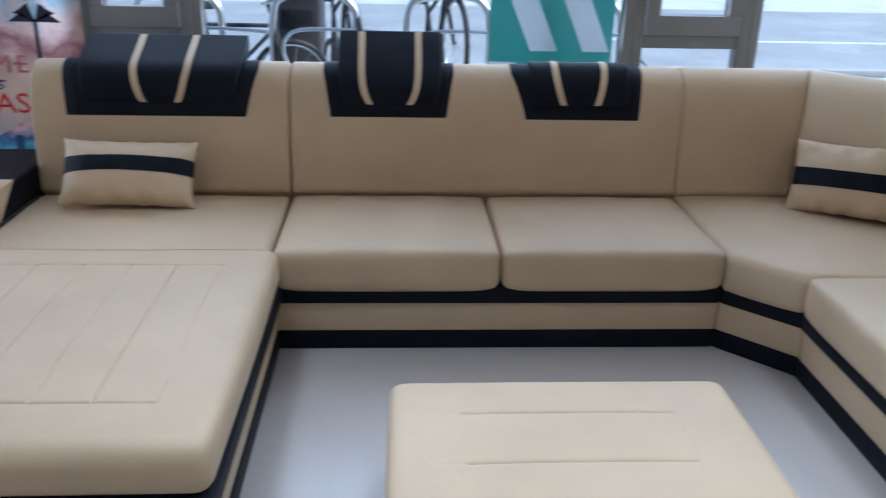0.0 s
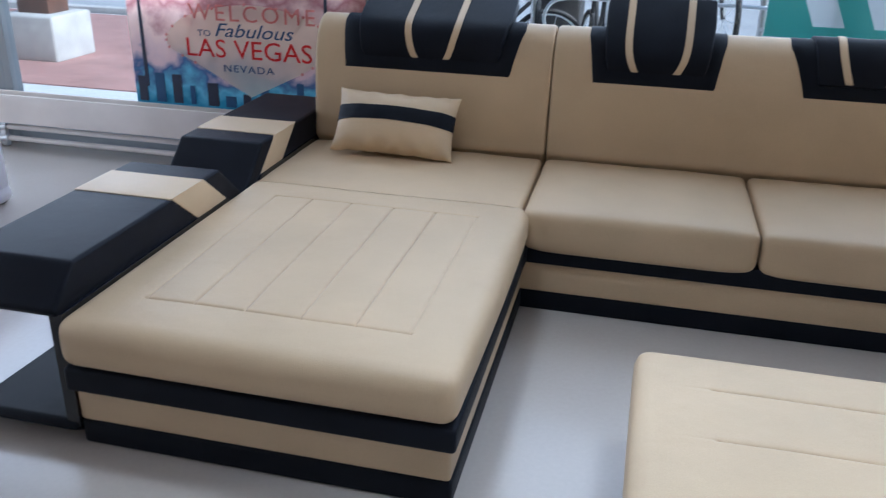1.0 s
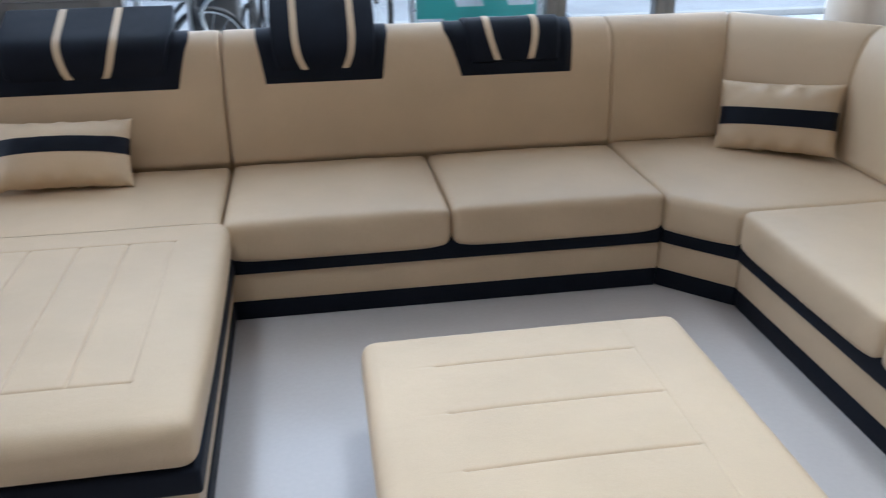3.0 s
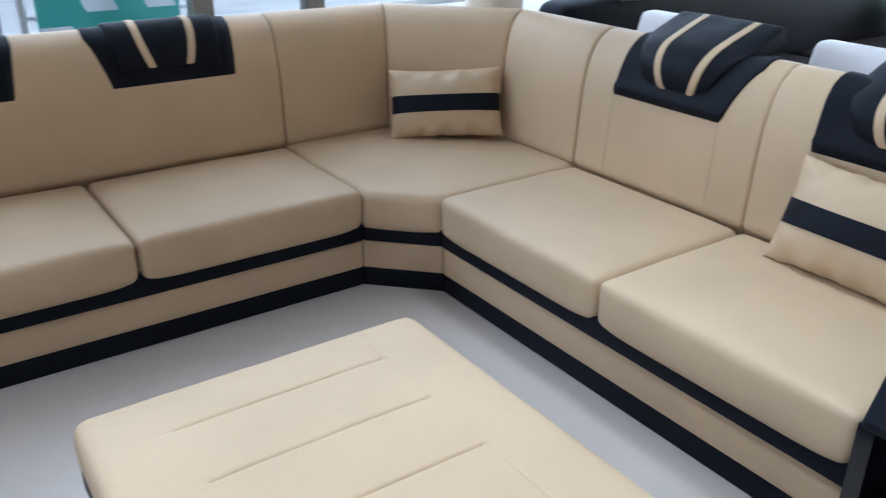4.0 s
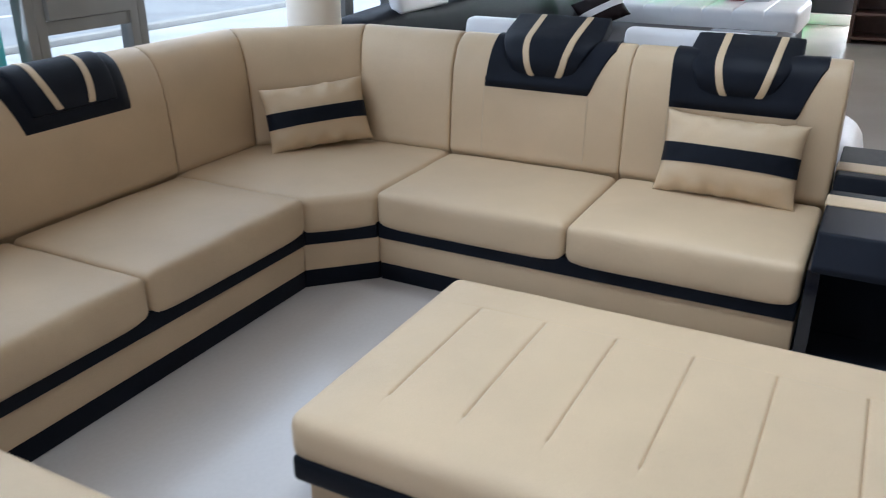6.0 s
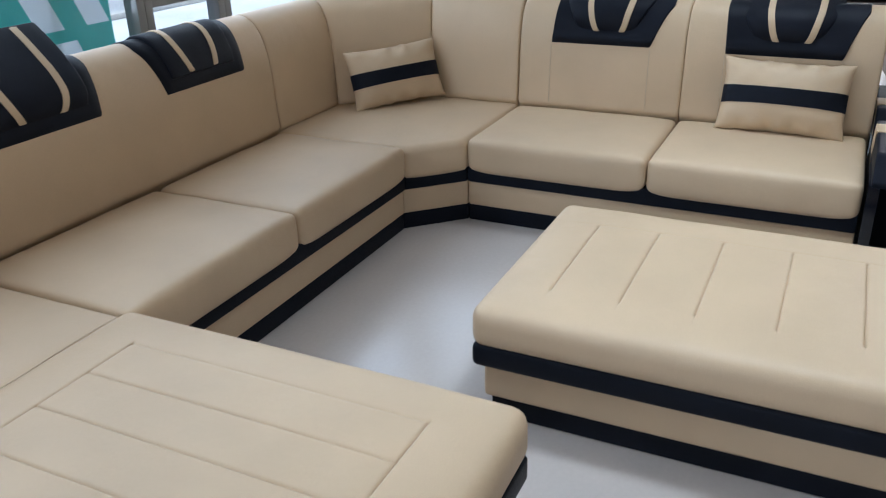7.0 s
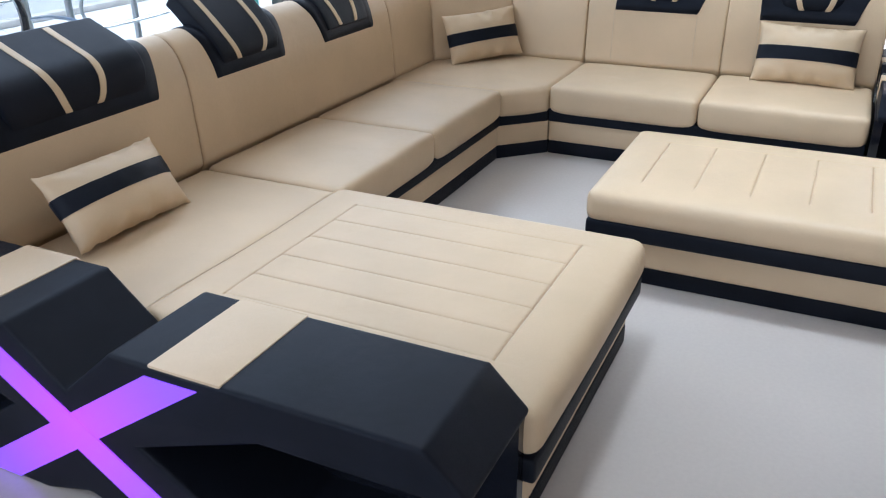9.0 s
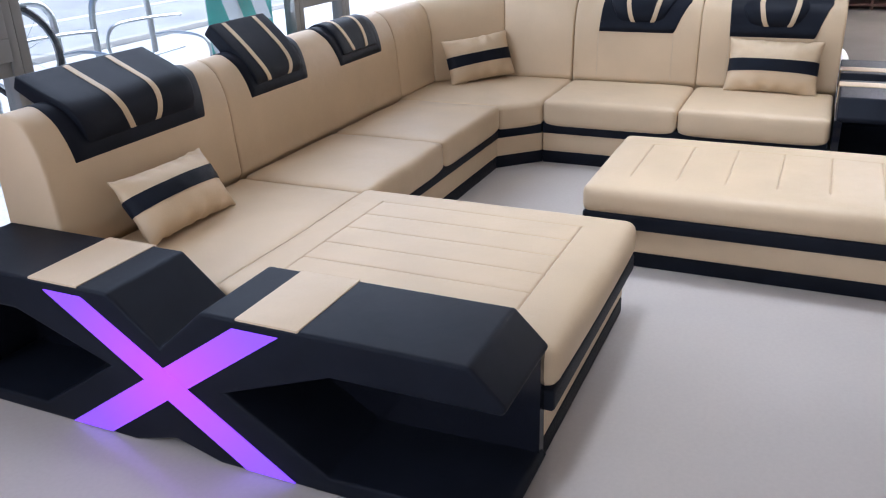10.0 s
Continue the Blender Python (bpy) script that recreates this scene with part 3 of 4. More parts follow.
part("plinth", corner_slab(0.0, 0.086, 0.018, 0.005), NAVY, co, "black leather plinth")
CORNER = [Vector((1.80, 0.0)), Vector((2.35, 0.0)), Vector((2.715, -0.41)), Vector((2.715, -0.928))]


def mitre(i):
    outs = []
    for a, b in ((i - 1, i), (i, i + 1)):
        if 0 <= a and b < len(CORNER):
            t = (CORNER[b] - CORNER[a]).normalized()
            outs.append(Vector((-t[1], t[0])))
    if len(outs) == 1:
        return outs[0]
    m = (outs[0] + outs[1]).normalized()
    return m / m.dot(outs[0])


for i in range(3):
    a, b, oa, ob_ = CORNER[i], CORNER[i + 1], mitre(i), mitre(i + 1)
    stations = []
    for f, inset in ((0.001, 0.013), (0.006, 0.006), (0.016, 0.002), (0.035, 0), (0.25, 0), (0.5, 0), (0.75, 0), (0.965, 0), (0.984, 0.002), (0.994, 0.006), (0.999, 0.013)):
        p, o = a.lerp(b, f), oa.lerp(ob_, f)
        stations.append(((lambda d, z, p=p, o=o: Vector((p[0] + o[0] * d, p[1] + o[1] * d, z))), inset))
    part("backrest", sweep_back(bmesh.new(), stations), BEIGE, co, angle=60)

# right-hand two-seat section
rs = thing("sofa_section", (2.4, -1.8, 0), "beige leather two-seat section with stitched back and raised black headrests", "sofa", "modules of the corner sofa")
U0, UM, U1 = 0.932, 1.815, 2.70
part("seat_cushion", seat_cushion(right_run, U0 + 0.003, UM - 0.003, -0.70, 0.014, seed=5.0), BEIGE, rs)
part("seat_cushion", seat_cushion(right_run, UM + 0.003, U1, -0.70, 0.014, seed=7.0), BEIGE, rs)
front_panels(rs, right_run, U0, U1, -0.695, 0.25)
part("backrest", straight_back(right_run, U0 + 0.002, UM - 0.0005, soft=0.010), BEIGE, rs, angle=60)
part("backrest", straight_back(right_run, UM + 0.0005, U1 + 0.01, soft=0.010), BEIGE, rs, angle=60)
part("headrest_panel", patch(right_run, (1.112, 1.638), (1.125, 1.735), 0.775, padding=0.014), NAVY, rs, "black leather panel over the backrest", angle=60)
part("headrest_panel", patch(right_run, (2.008, 2.540), (1.99, 2.625), 0.768, padding=0.014), NAVY, rs, "black leather panel over the backrest", angle=60)
headrest(rs, right_run, 1.155, 1.645, UPRIGHT, 0.11, 1.418, (0.060, 0.106, 0.118), "raised black headrest", 0.46, 0.026)
headrest(rs, right_run, 2.045, 2.515, PROPPED, 0.11, 2.305, (0.064, 0.110, 0.118), "raised black headrest", 0.46, 0.026)
for u, top in ((1.112, None), (1.638, None), (2.008, None), (2.54, None)):
    part("seam", seam_line(right_run, u, share_at(0.46), share_at(0.77)), THREAD, rs)


# ---- armrests ----
ARM = [(1.06, 0.565), (0.19, 0.565), (0.0, 0.40), (-0.19, 0.565), (-1.08, 0.565), (-1.19, 0.455), (-1.175, 0.43), (-0.64, 0.43), (-0.24, 0.285), (-0.60, 0.060), (-1.168, 0.078),
       (-1.192, 0.058), (-1.10, 0.0), (-0.18, 0.0), (0.0, 0.05), (0.18, 0.0), (1.06, 0.0), (1.06, 0.055), (0.60, 0.055), (0.24, 0.285), (0.64, 0.43), (1.06, 0.43)]


def armrest(owner, place, w0, w1, s, label):
    """An X-shaped arm: place(v, z, w), with v behind its middle and w from its outer face to the seat."""
    side = 1 if w1 > w0 else -1
    bm = prism(bmesh.new(), [(v * s, z) for v, z in ARM], w0, w1 - side * 0.012, lambda u, v, w: place(u, v, w))
    arm = part("armrest", soften(bm, 0.022, 4), NAVY, owner, label, angle=50)
    part("inner_panel", prism(bmesh.new(), [(-1.172 * s, 0.060), (-1.10 * s, 0.004), (1.06 * s, 0.004), (1.06 * s, 0.44), (0.16 * s, 0.44), (0.03, 0.36), (-0.03, 0.36), (-0.16 * s, 0.44), (-1.172 * s, 0.44)], w1 - side * 0.046, w1 - side * 0.004, place), GLOSS, arm, "glossy black back panel of the shelf")
    part("end_panel", prism(bmesh.new(), [(1.025 * s, 0.012), (1.055 * s, 0.012), (1.055 * s, 0.44), (1.025 * s, 0.44)], w0 + side * 0.03, w1 - side * 0.032, place), GLOSS, arm, "glossy black end panel of the shelf")
    for sign in (-1, 1):
        a, b = sign * 0.32 * s, sign * 0.545 * s
        band = bmesh.new()
        prism(band, [(a, 0.545), (a, 0.5690), (b, 0.5690), (b, 0.545)], w0 + side * 0.003, w1 - side * 0.016, place)
        k = 1.25 * s * sign
        prism(band, [(a, 0.569), (b, 0.569), (b - k * 0.17, 0.40), (a - k * 0.17, 0.40)], w1 - side * 0.018, w1 - side * 0.0085, place)
        part("band", soften(band, 0.005, 2), BEIGE, arm, "beige leather band across the arm")
        # lit cross on the outer face
        strip = [(sign * 0.475 * s, 0.535), (sign * 0.307 * s, 0.535), (-sign * 0.475 * s, 0.008), (-sign * 0.29 * s, 0.008)]
        part("light_strip", prism(bmesh.new(), strip, w0 - side * (0.0045 if sign > 0 else 0.0035), w0 + side * 0.006, place), VIOLET, arm, "glowing violet light strip")
    return arm


armrest(ch, lambda v, z, w: Vector((w, -0.78 + v, z)), -1.513, -1.122, 1.0, "long black leather X-shaped arm with violet lights")
armrest(rs, lambda v, z, w: Vector((2.64 + v, w, z)), -3.10, -2.708, 0.57, "short black leather X-shaped arm")

# ---- ottoman ----
ot = thing("ottoman", (0.94, -2.38, 0), "large beige leather ottoman with stitched lines and black stripes", "ottoman")
OX0, OX1, OY0, OY1 = 0.468, 1.425, -3.14, -1.632
LINES = (-1.825, -2.045, -2.268, -2.493, -2.718, -2.943)


def ottoman_top(p):
    k = (p[2] - SEAT_Z) / (0.415 - SEAT_Z)
    a, b = (p[0] - (OX0 + OX1) / 2) / ((OX1 - OX0) / 2), (p[1] - (OY0 + OY1) / 2) / ((OY1 - OY0) / 2)
    z = p[2] + 0.015 * max(0, 1 - abs(a) ** 3) * max(0, 1 - abs(b) ** 4) * k
    if k > 0.6:
        e = max(0.0, 0.662 - p[0], p[0] - 1.208)
        for g in LINES:
            z -= groove(p[1] - g, 0.0052) * math.exp(-(e / 0.012) ** 2)
        if -3.06 < p[1] < -1.70:
            z -= groove(p[0] - 1.222, 0.0013, 0.0022)
        z += 0.0014 * noise.noise(Vector((p[0] * 7, p[1] * 5, 3.1)))
    out = 0.008 * math.sin(math.pi * min(1, max(0, k)))
    x = p[0] + (out if a > 0.9 else -out if a < -0.9 else 0) * (1 - b * b)
    return Vector((x, p[1], z))


part("seat_cushion", rbox(bmesh.new(), (OX0 - 0.004, OY0 - 0.004, 0.272), (OX1 + 0.004, OY1 + 0.004, 0.415), 0.042, (10, 12, 4), (fine_lines(0.662, 1.208, 1.222), fine_lines(*LINES), ()), ottoman_top), BEIGE, ot,
     "beige leather top cushion with stitched lines", angle=60)
part("stripe_panel", rbox(bmesh.new(), (OX0, OY0, 0.205), (OX1, OY1, 0.287), 0.02, (2, 2, 1)), NAVY, ot, "black leather stripe")
part("base_panel", rbox(bmesh.new(), (OX0 + 0.03, OY0 + 0.03, 0.083), (OX1 - 0.03, OY1 - 0.03, 0.21), 0.015, (2, 2, 1)), BEIGE, ot)
part("plinth", rbox(bmesh.new(), (OX0 + 0.05, OY0 + 0.05, 0.0), (OX1 - 0.05, OY1 - 0.05, 0.086), 0.01, (2, 2, 1)), NAVY, ot, "black leather plinth")


# ---- throw pillows ----
def pillow_mesh(wide, high, thick, seed, v0=-1.0, v1=1.0, grow=0.0):
    bm = bmesh.new()
    n, m = 36, 26
    sides = []
    for side in (1, -1):
        grid = []
        for j in range(m + 1):
            v = v0 + (v1 - v0) * j / m
            row = []
            for i in range(n + 1):
                u = -1 + 2 * i / n
                pinch_u, pinch_v = 1 - 0.055 * (1 - abs(v) ** 2.5), 1 - 0.075 * (1 - abs(u) ** 2.5)
                x, y = u * wide / 2 * pinch_u, v * high / 2 * pinch_v
                y += 0.008 * noise.noise(Vector((x * 22 + seed, v, 5.0))) * max(0, abs(v) - 0.7) / 0.3 * (1 if v > 0 else -1)
                bulge = (max(0, 1 - abs(u) ** 2.6) ** 0.62) * (max(0, 1 - abs(v) ** 2.6) ** 0.62)
                rim = 1 - bulge
                wr = 0.009 * noise.noise(Vector((x * 16 + seed, y * 16, side * 3.1))) * (0.4 + rim) + 0.008 * noise.noise(Vector((x * 5 + seed, y * 5, side * 1.3)))
                crease = 0.015 * math.sin(38 * x + seed + 2 * math.sin(9 * x)) * math.exp(-((1 - abs(v)) / 0.22) ** 2) * (1 - abs(u) ** 6)
                t = side * (thick / 2 * bulge + (0.004 + grow) + (wr + crease) * min(1, bulge * 3))
                row.append(bm.verts.new((x * (1 + grow * 2), y, t)))
            grid.append(row)
        sides.append(grid)
        for a, b in zip(grid, grid[1:]):
            for i in range(n):
                bm.faces.new((a[i], a[i + 1], b[i + 1], b[i]))
    f, g = sides
    loop_f = f[0] + [r[-1] for r in f[1:]] + f[-1][-2::-1] + [r[0] for r in f[-2:0:-1]]
    loop_g = g[0] + [r[-1] for r in g[1:]] + g[-1][-2::-1] + [r[0] for r in g[-2:0:-1]]
    for i in range(len(loop_f)):
        k = (i + 1) % len(loop_f)
        bm.faces.new((loop_f[i], loop_f[k], loop_g[k], loop_g[i]))
    return bm


def pillow(at, lean, turn, roll, wide, high, seed, v0, v1, label, thick=0.155):
    """A small cushion standing on its long side: lean back from upright, turned about the vertical."""
    pl = thing("throw_pillow", at, label, "pillow", "throw pillows")
    m = Matrix.Translation(at) @ pose(0, 0, 0, 0, 0, turn) @ pose(0, 0, 0, 90 - lean, 0, 0) @ pose(0, 0, 0, 0, 0, roll)
    body = pillow_mesh(wide, high, thick, seed)
    body.transform(m)
    part("cover", body, BEIGE, pl, angle=70)
    band = pillow_mesh(wide, high, thick, seed, v0, v1, 0.0035)
    band.transform(m)
    part("band", band, NAVY, pl, "black leather band round the pillow", angle=70)
    return pl


pillow((-0.672, -0.166, 0.577), 34, 3, -2, 0.570, 0.302, 1.0, -0.10, 0.38, "beige throw pillow with a black band leaning on the chaise back", 0.19)
pillow((2.49, -0.29, 0.60), 20, -41, 4, 0.54, 0.33, 4.0, -0.28, 0.22, "beige throw pillow with a black band in the sofa corner")
pillow((2.635, -2.31, 0.605), 22, -90, -1, 0.585, 0.355, 7.5, -0.27, 0.21, "beige throw pillow with a black band leaning on the backrest")


# ---- window side ----
cv = thing("convector", (-2.8, 0.64, 0), "long low cream convector on steel feet under the window", "radiator")
for name, lo, hi in (("front_plate", (-3.72, 0.58, 0.165), (-0.9, 0.595, 0.345)), ("rear_plate", (-3.72, 0.685, 0.165), (-0.9, 0.70, 0.345)), ("end_plate", (-3.72, 0.596, 0.165), (-3.705, 0.684, 0.345)),
                     ("heating_core", (-3.70, 0.62, 0.19), (-0.9, 0.66, 0.325))):
    part(name, box(lo, hi, 0.004), CONV, cv)
for z in (0.05, 0.125):
    part("pipe", tube(bmesh.new(), [(-3.7, 0.64, z), (-0.95, 0.64, z)], 0.017, 10), CONV, cv, "cream heating pipe")
for x in (-3.5, -2.2, -1.2):
    part("foot", rbox(bmesh.new(), (x - 0.02, 0.62, 0.0), (x + 0.02, 0.66, 0.17), 0.008, (1, 1, 1)), STEEL, cv, "steel foot")
    for z in (0.05, 0.125):
        part("clamp", tube(bmesh.new(), [(x - 0.03, 0.635, z), (x + 0.03, 0.635, z)], 0.026, 12), STEEL, cv, "steel pipe clamp")

# printed city sign standing on the convector
SKYLINE, pn, pl_, pp = material("poster_print")
tcn = pn.new("ShaderNodeTexCoord")
sep = pn.new("ShaderNodeSeparateXYZ")
pl_.new(tcn.outputs["Object"], sep.inputs[0])
warp = pn.new("ShaderNodeTexNoise")
warp.inputs["Scale"].default_value, warp.inputs["Detail"].default_value = 7.0, 6
pl_.new(tcn.outputs["Object"], warp.inputs["Vector"])
mix = pn.new("ShaderNodeMath")
mix.operation, mix.inputs[1].default_value, mix.inputs[2].default_value = "MULTIPLY_ADD", 0.55, -0.27
pl_.new(warp.outputs["Fac"], mix.inputs[0])
add = pn.new("ShaderNodeMath")
add.operation = "ADD"
pl_.new(sep.outputs["Z"], add.inputs[0])
pl_.new(mix.outputs[0], add.inputs[1])
rng = pn.new("ShaderNodeMapRange")
rng.inputs["From Min"].default_value, rng.inputs["From Max"].default_value = 0.35, 1.35
pl_.new(add.outputs[0], rng.inputs["Value"])
ramp = pn.new("ShaderNodeValToRGB")
stops = ((0.0, (0.06, 0.28, 0.42)), (0.10, (0.20, 0.52, 0.64)), (0.20, (0.08, 0.14, 0.28)), (0.30, (0.80, 0.55, 0.52)), (0.48, (0.95, 0.66, 0.56)), (0.62, (0.50, 0.20, 0.20)), (0.74, (0.95, 0.68, 0.60)), (0.88, (0.30, 0.52, 0.62)))
while len(ramp.color_ramp.elements) < len(stops):
    ramp.color_ramp.elements.new(0.5)
for e, (pos, col) in zip(ramp.color_ramp.elements, stops):
    e.position, e.color = pos, (*col, 1)
pl_.new(rng.outputs[0], ramp.inputs[0])
pl_.new(ramp.outputs[0], pp.inputs["Base Color"])
pp.inputs["Roughness"].default_value = 0.35
CREAM = surface("print_cream", (0.94, 0.84, 0.72), 0.4, vary=0.06, scale=8)
PRINT_RED = surface("print_red", (0.80, 0.04, 0.04), 0.4, vary=0.08, scale=12)
PRINT_BLUE = surface("print_blue", (0.03, 0.10, 0.22), 0.4, vary=0.08, scale=12)
PRINT_PINK = surface("print_pink", (0.78, 0.30, 0.26), 0.4, vary=0.1, scale=12)
PRINT_DARK = surface("print_dark", (0.035, 0.04, 0.07), 0.4, vary=0.2, scale=12)
for printed, share in ((SKYLINE, 0.5), (CREAM, 0.62), (PRINT_RED, 0.5), (PRINT_BLUE, 0.2), (PRINT_PINK, 0.4), (PRINT_DARK, 0.2)):
    backlit(printed, share)
PRINT_WHITE = surface("print_white", (0.85, 0.88, 0.88), 0.5, vary=0.04, scale=6)
backlit(TEAL, 0.6)
backlit(PRINT_WHITE, 0.6)
PY = 0.676
poster = thing("poster", (-1.82, PY, 0.346), "colourful printed city sign panel standing on the convector", "poster")


def sheet(outline, y):
    """A thin printed sheet that faces the room."""
    bm = bmesh.new()
    bm.faces.new([bm.verts.new((u, y, v)) for u, v in outline])
    return bm


part("board", sheet([(-2.545, 0.346), (-1.09, 0.346), (-1.09, 1.36), (-2.545, 1.36)], PY + 0.004), SKYLINE, poster, smooth=False)
part("acrylic_panel", box((-2.545, PY + 0.007, 0.346), (-1.09, PY + 0.013, 1.36), 0.001), GLASS, poster, "clear acrylic panel behind the print").visible_shadow = False
sign = [(-2.30, 0.76), (-2.29, 0.69), (-2.13, 0.61), (-1.79, 0.43)]
sign = smooth_line(sign[:3], 4)[:-1] + [Vector(sign[2]), Vector(sign[3])] + smooth_line([(-1.47, 0.585), (-1.34, 0.68), (-1.32, 0.80), (-1.45, 0.90), (-1.80, 0.95), (-2.17, 0.87), (-2.30, 0.76)], 4)[:-1]
sign = [(p[0], p[1]) for p in sign]
part("sign_shape", sheet(sign, PY - 0.004), CREAM, poster, "cream sign shape")
for i, (u, v) in enumerate(sign[::2]):
    dot = bmesh.new()
    prism(dot, [(u + 0.009 * math.cos(k), v + 0.009 * math.sin(k)) for k in (0, 1.05, 2.1, 3.14, 4.2, 5.25)], PY - 0.006, PY - 0.002, lambda a, b, w: Vector((a, w, b)))
    part("bulb_mark", dot, PRINT_PINK, poster)
rnd = random.Random(5)
for i in range(13):
    x = -2.52 + 1.35 * i / 12
    w, h = 0.03 + 0.04 * rnd.random(), 0.05 + 0.13 * rnd.random()
    part("tower_shape", prism(bmesh.new(), [(x, 0.36), (x + w, 0.36), (x + w, 0.36 + h), (x, 0.36 + h)], PY - 0.0025, PY + 0.001, lambda u, v, q: Vector((u, q, v))), PRINT_BLUE if i % 2 else PRINT_DARK, poster)
for cx, cz, s in ((-2.46, 1.0, 1.0), (-1.32, 1.12, 0.8)):
    trunk = [(cx - 0.012, 0.45), (cx + 0.012, 0.45), (cx + 0.008, cz), (cx - 0.008, cz)]
    part("palm_shape", prism(bmesh.new(), trunk, PY - 0.003, PY + 0.001, lambda u, v, q: Vector((u, q, v))), PRINT_DARK, poster)
    for k in range(7):
        a = 0.3 + k * 0.42
        tip = (cx + 0.17 * s * math.cos(a), cz + 0.15 * s * math.sin(a) - 0.05)
        part("palm_shape", prism(bmesh.new(), [(cx, cz - 0.012), tip, (cx + 0.08 * s * math.cos(a), cz + 0.09 * s * math.sin(a) + 0.012)], PY - 0.003, PY + 0.001, lambda u, v, q: Vector((u, q, v))), PRINT_DARK, poster)


def lettering(name, text, x0, x1, z0, z1, y, mat, owner, shear=0.0, turn=None, spacing=1.0, depth=0.0012):
    """Words between x0 and x1, z0 and z1 on a plane that faces -y."""
    cu = bpy.data.curves.new(name, "FONT")
    cu.body, cu.shear, cu.extrude, cu.space_character, cu.resolution_u = text, shear, 0.5, spacing, 3
    tmp = new("lettering_source", cu)
    bpy.context.view_layer.update()
    me = bpy.data.meshes.new_from_object(tmp.evaluated_get(bpy.context.evaluated_depsgraph_get()))
    bpy.data.objects.remove(tmp)
    bpy.data.curves.remove(cu)
    co = [v.co.copy() for v in me.vertices]
    ax, bx = min(c[0] for c in co), max(c[0] for c in co)
    az, bz = min(c[1] for c in co), max(c[1] for c in co)
    for v, c in zip(me.vertices, co):
        v.co = (x0 + (c[0] - ax) / (bx - ax) * (x1 - x0), y + (0 if c[2] > 0 else depth), z0 + (c[1] - az) / (bz - az) * (z1 - z0))
    me.materials.append(mat)
    ob = new(name, me)
    ob.parent, ob.matrix_parent_inverse = owner, Matrix.Translation(owner.location).inverted()
    return ob


lettering("lettering", "WELCOME", -2.15, -1.38, 0.855, 0.945, PY - 0.0065, PRINT_PINK, poster, spacing=1.25)
lettering("lettering", "TO", -2.10, -2.02, 0.765, 0.80, PY - 0.0065, PRINT_BLUE, poster)
lettering("lettering", "Fabulous", -1.99, -1.51, 0.768, 0.842, PY - 0.0065, PRINT_BLUE, poster, shear=0.35)
lettering("lettering", "LAS VEGAS", -2.175, -1.405, 0.648, 0.752, PY - 0.0065, PRINT_RED, poster)
lettering("lettering", "NEVADA", -1.95, -1.64, 0.570, 0.610, PY - 0.0065, PRINT_BLUE, poster, spacing=1.2)

# white open-fronted table by the window
table = thing("side_table", (-3.15, -0.85, 0), "white lacquered open box table with a black drawer inside", "table")
for name, lo, hi in (("base", (-3.45, -1.6, 0.0), (-2.76, -0.2, 0.10)), ("tabletop", (-3.45, -1.6, 0.42), (-2.76, -0.2, 0.53)), ("side_panel", (-3.445, -0.33, 0.06), (-2.765, -0.205, 0.46)),
                     ("side_panel", (-3.445, -1.595, 0.06), (-2.765, -1.47, 0.46)), ("back_panel", (-3.44, -1.48, 0.07), (-3.40, -0.31, 0.45))):
    part(name, box(lo, hi, 0.045), WHITE, table)
part("drawer", box((-3.39, -1.46, 0.11), (-2.82, -0.55, 0.41), 0.03), GLOSS, table, "glossy black drawer box")
stool = thing("chair", (-4.35, 0.2, 0), "red plastic chair with a white seat by the window", "chair")
for dx in (-0.17, 0.17):
    for dy in (-0.17, 0.17):
        part("leg", tube(bmesh.new(), [(-4.35 + dx * 1.15, 0.2 + dy * 1.15, 0.0), (-4.35 + dx, 0.2 + dy, 0.42)], 0.02, 8), RED, stool)
part("seat", box((-4.56, -0.01, 0.42), (-4.14, 0.41, 0.47), 0.02), WHITE, stool, "white seat pad")
part("backrest", box((-4.56, 0.37, 0.47), (-4.14, 0.41, 0.85), 0.018), RED, stool)

# ---- dark sofa standing back to back ----
DARK = surface("dark_brown_leather", (0.016, 0.010, 0.012), 0.5, vary=0.2, scale=5, grain=0.1, grain_scale=400, bump=0.25, bump_scale=380, spec=0.15)
WLEATHER = surface("white_leather", (0.78, 0.77, 0.79), 0.42, vary=0.03, scale=5, bump=0.2, bump_scale=400)
bs = thing("sofa", (4.0, -1.1, 0), "large dark brown leather sofa with white raised headrests", "sofa", "sofas behind")
part("backrest", rbox(bmesh.new(), (3.09, -2.4, 0.08), (3.36, -0.12, 0.93), 0.09, (2, 8, 3)), DARK, bs)
part("backrest", rbox(bmesh.new(), (3.60, 0.12, 0.08), (7.9, 0.42, 0.95), 0.10, (8, 2, 3), f=lambda p: Vector((p[0], p[1], p[2] - 0.03 * math.sin(3 * p[0]) ** 2 * (p[2] > 0.8)))), NAVY, bs)
for y0, y1 in ((-2.35, -1.25), (-1.24, -0.1)):
    part("seat_cushion", rbox(bmesh.new(), (3.34, y0, 0.22), (4.25, y1, 0.45), 0.05, (3, 3, 2)), DARK, bs)
for x0, x1 in ((4.27, 4.95), (4.96, 5.68)):
    part("seat_cushion", rbox(bmesh.new(), (x0, -0.75, 0.22), (x1, 0.15, 0.45), 0.05, (3, 3, 2)), DARK, bs)
part("base", rbox(bmesh.new(), (3.30, -2.35, 0.0), (4.2, 0.1, 0.24), 0.02, (1, 1, 1)), DARK, bs)
part("base", rbox(bmesh.new(), (4.21, -0.7, 0.0), (5.66, 0.1, 0.24), 0.02, (1, 1, 1)), DARK, bs)
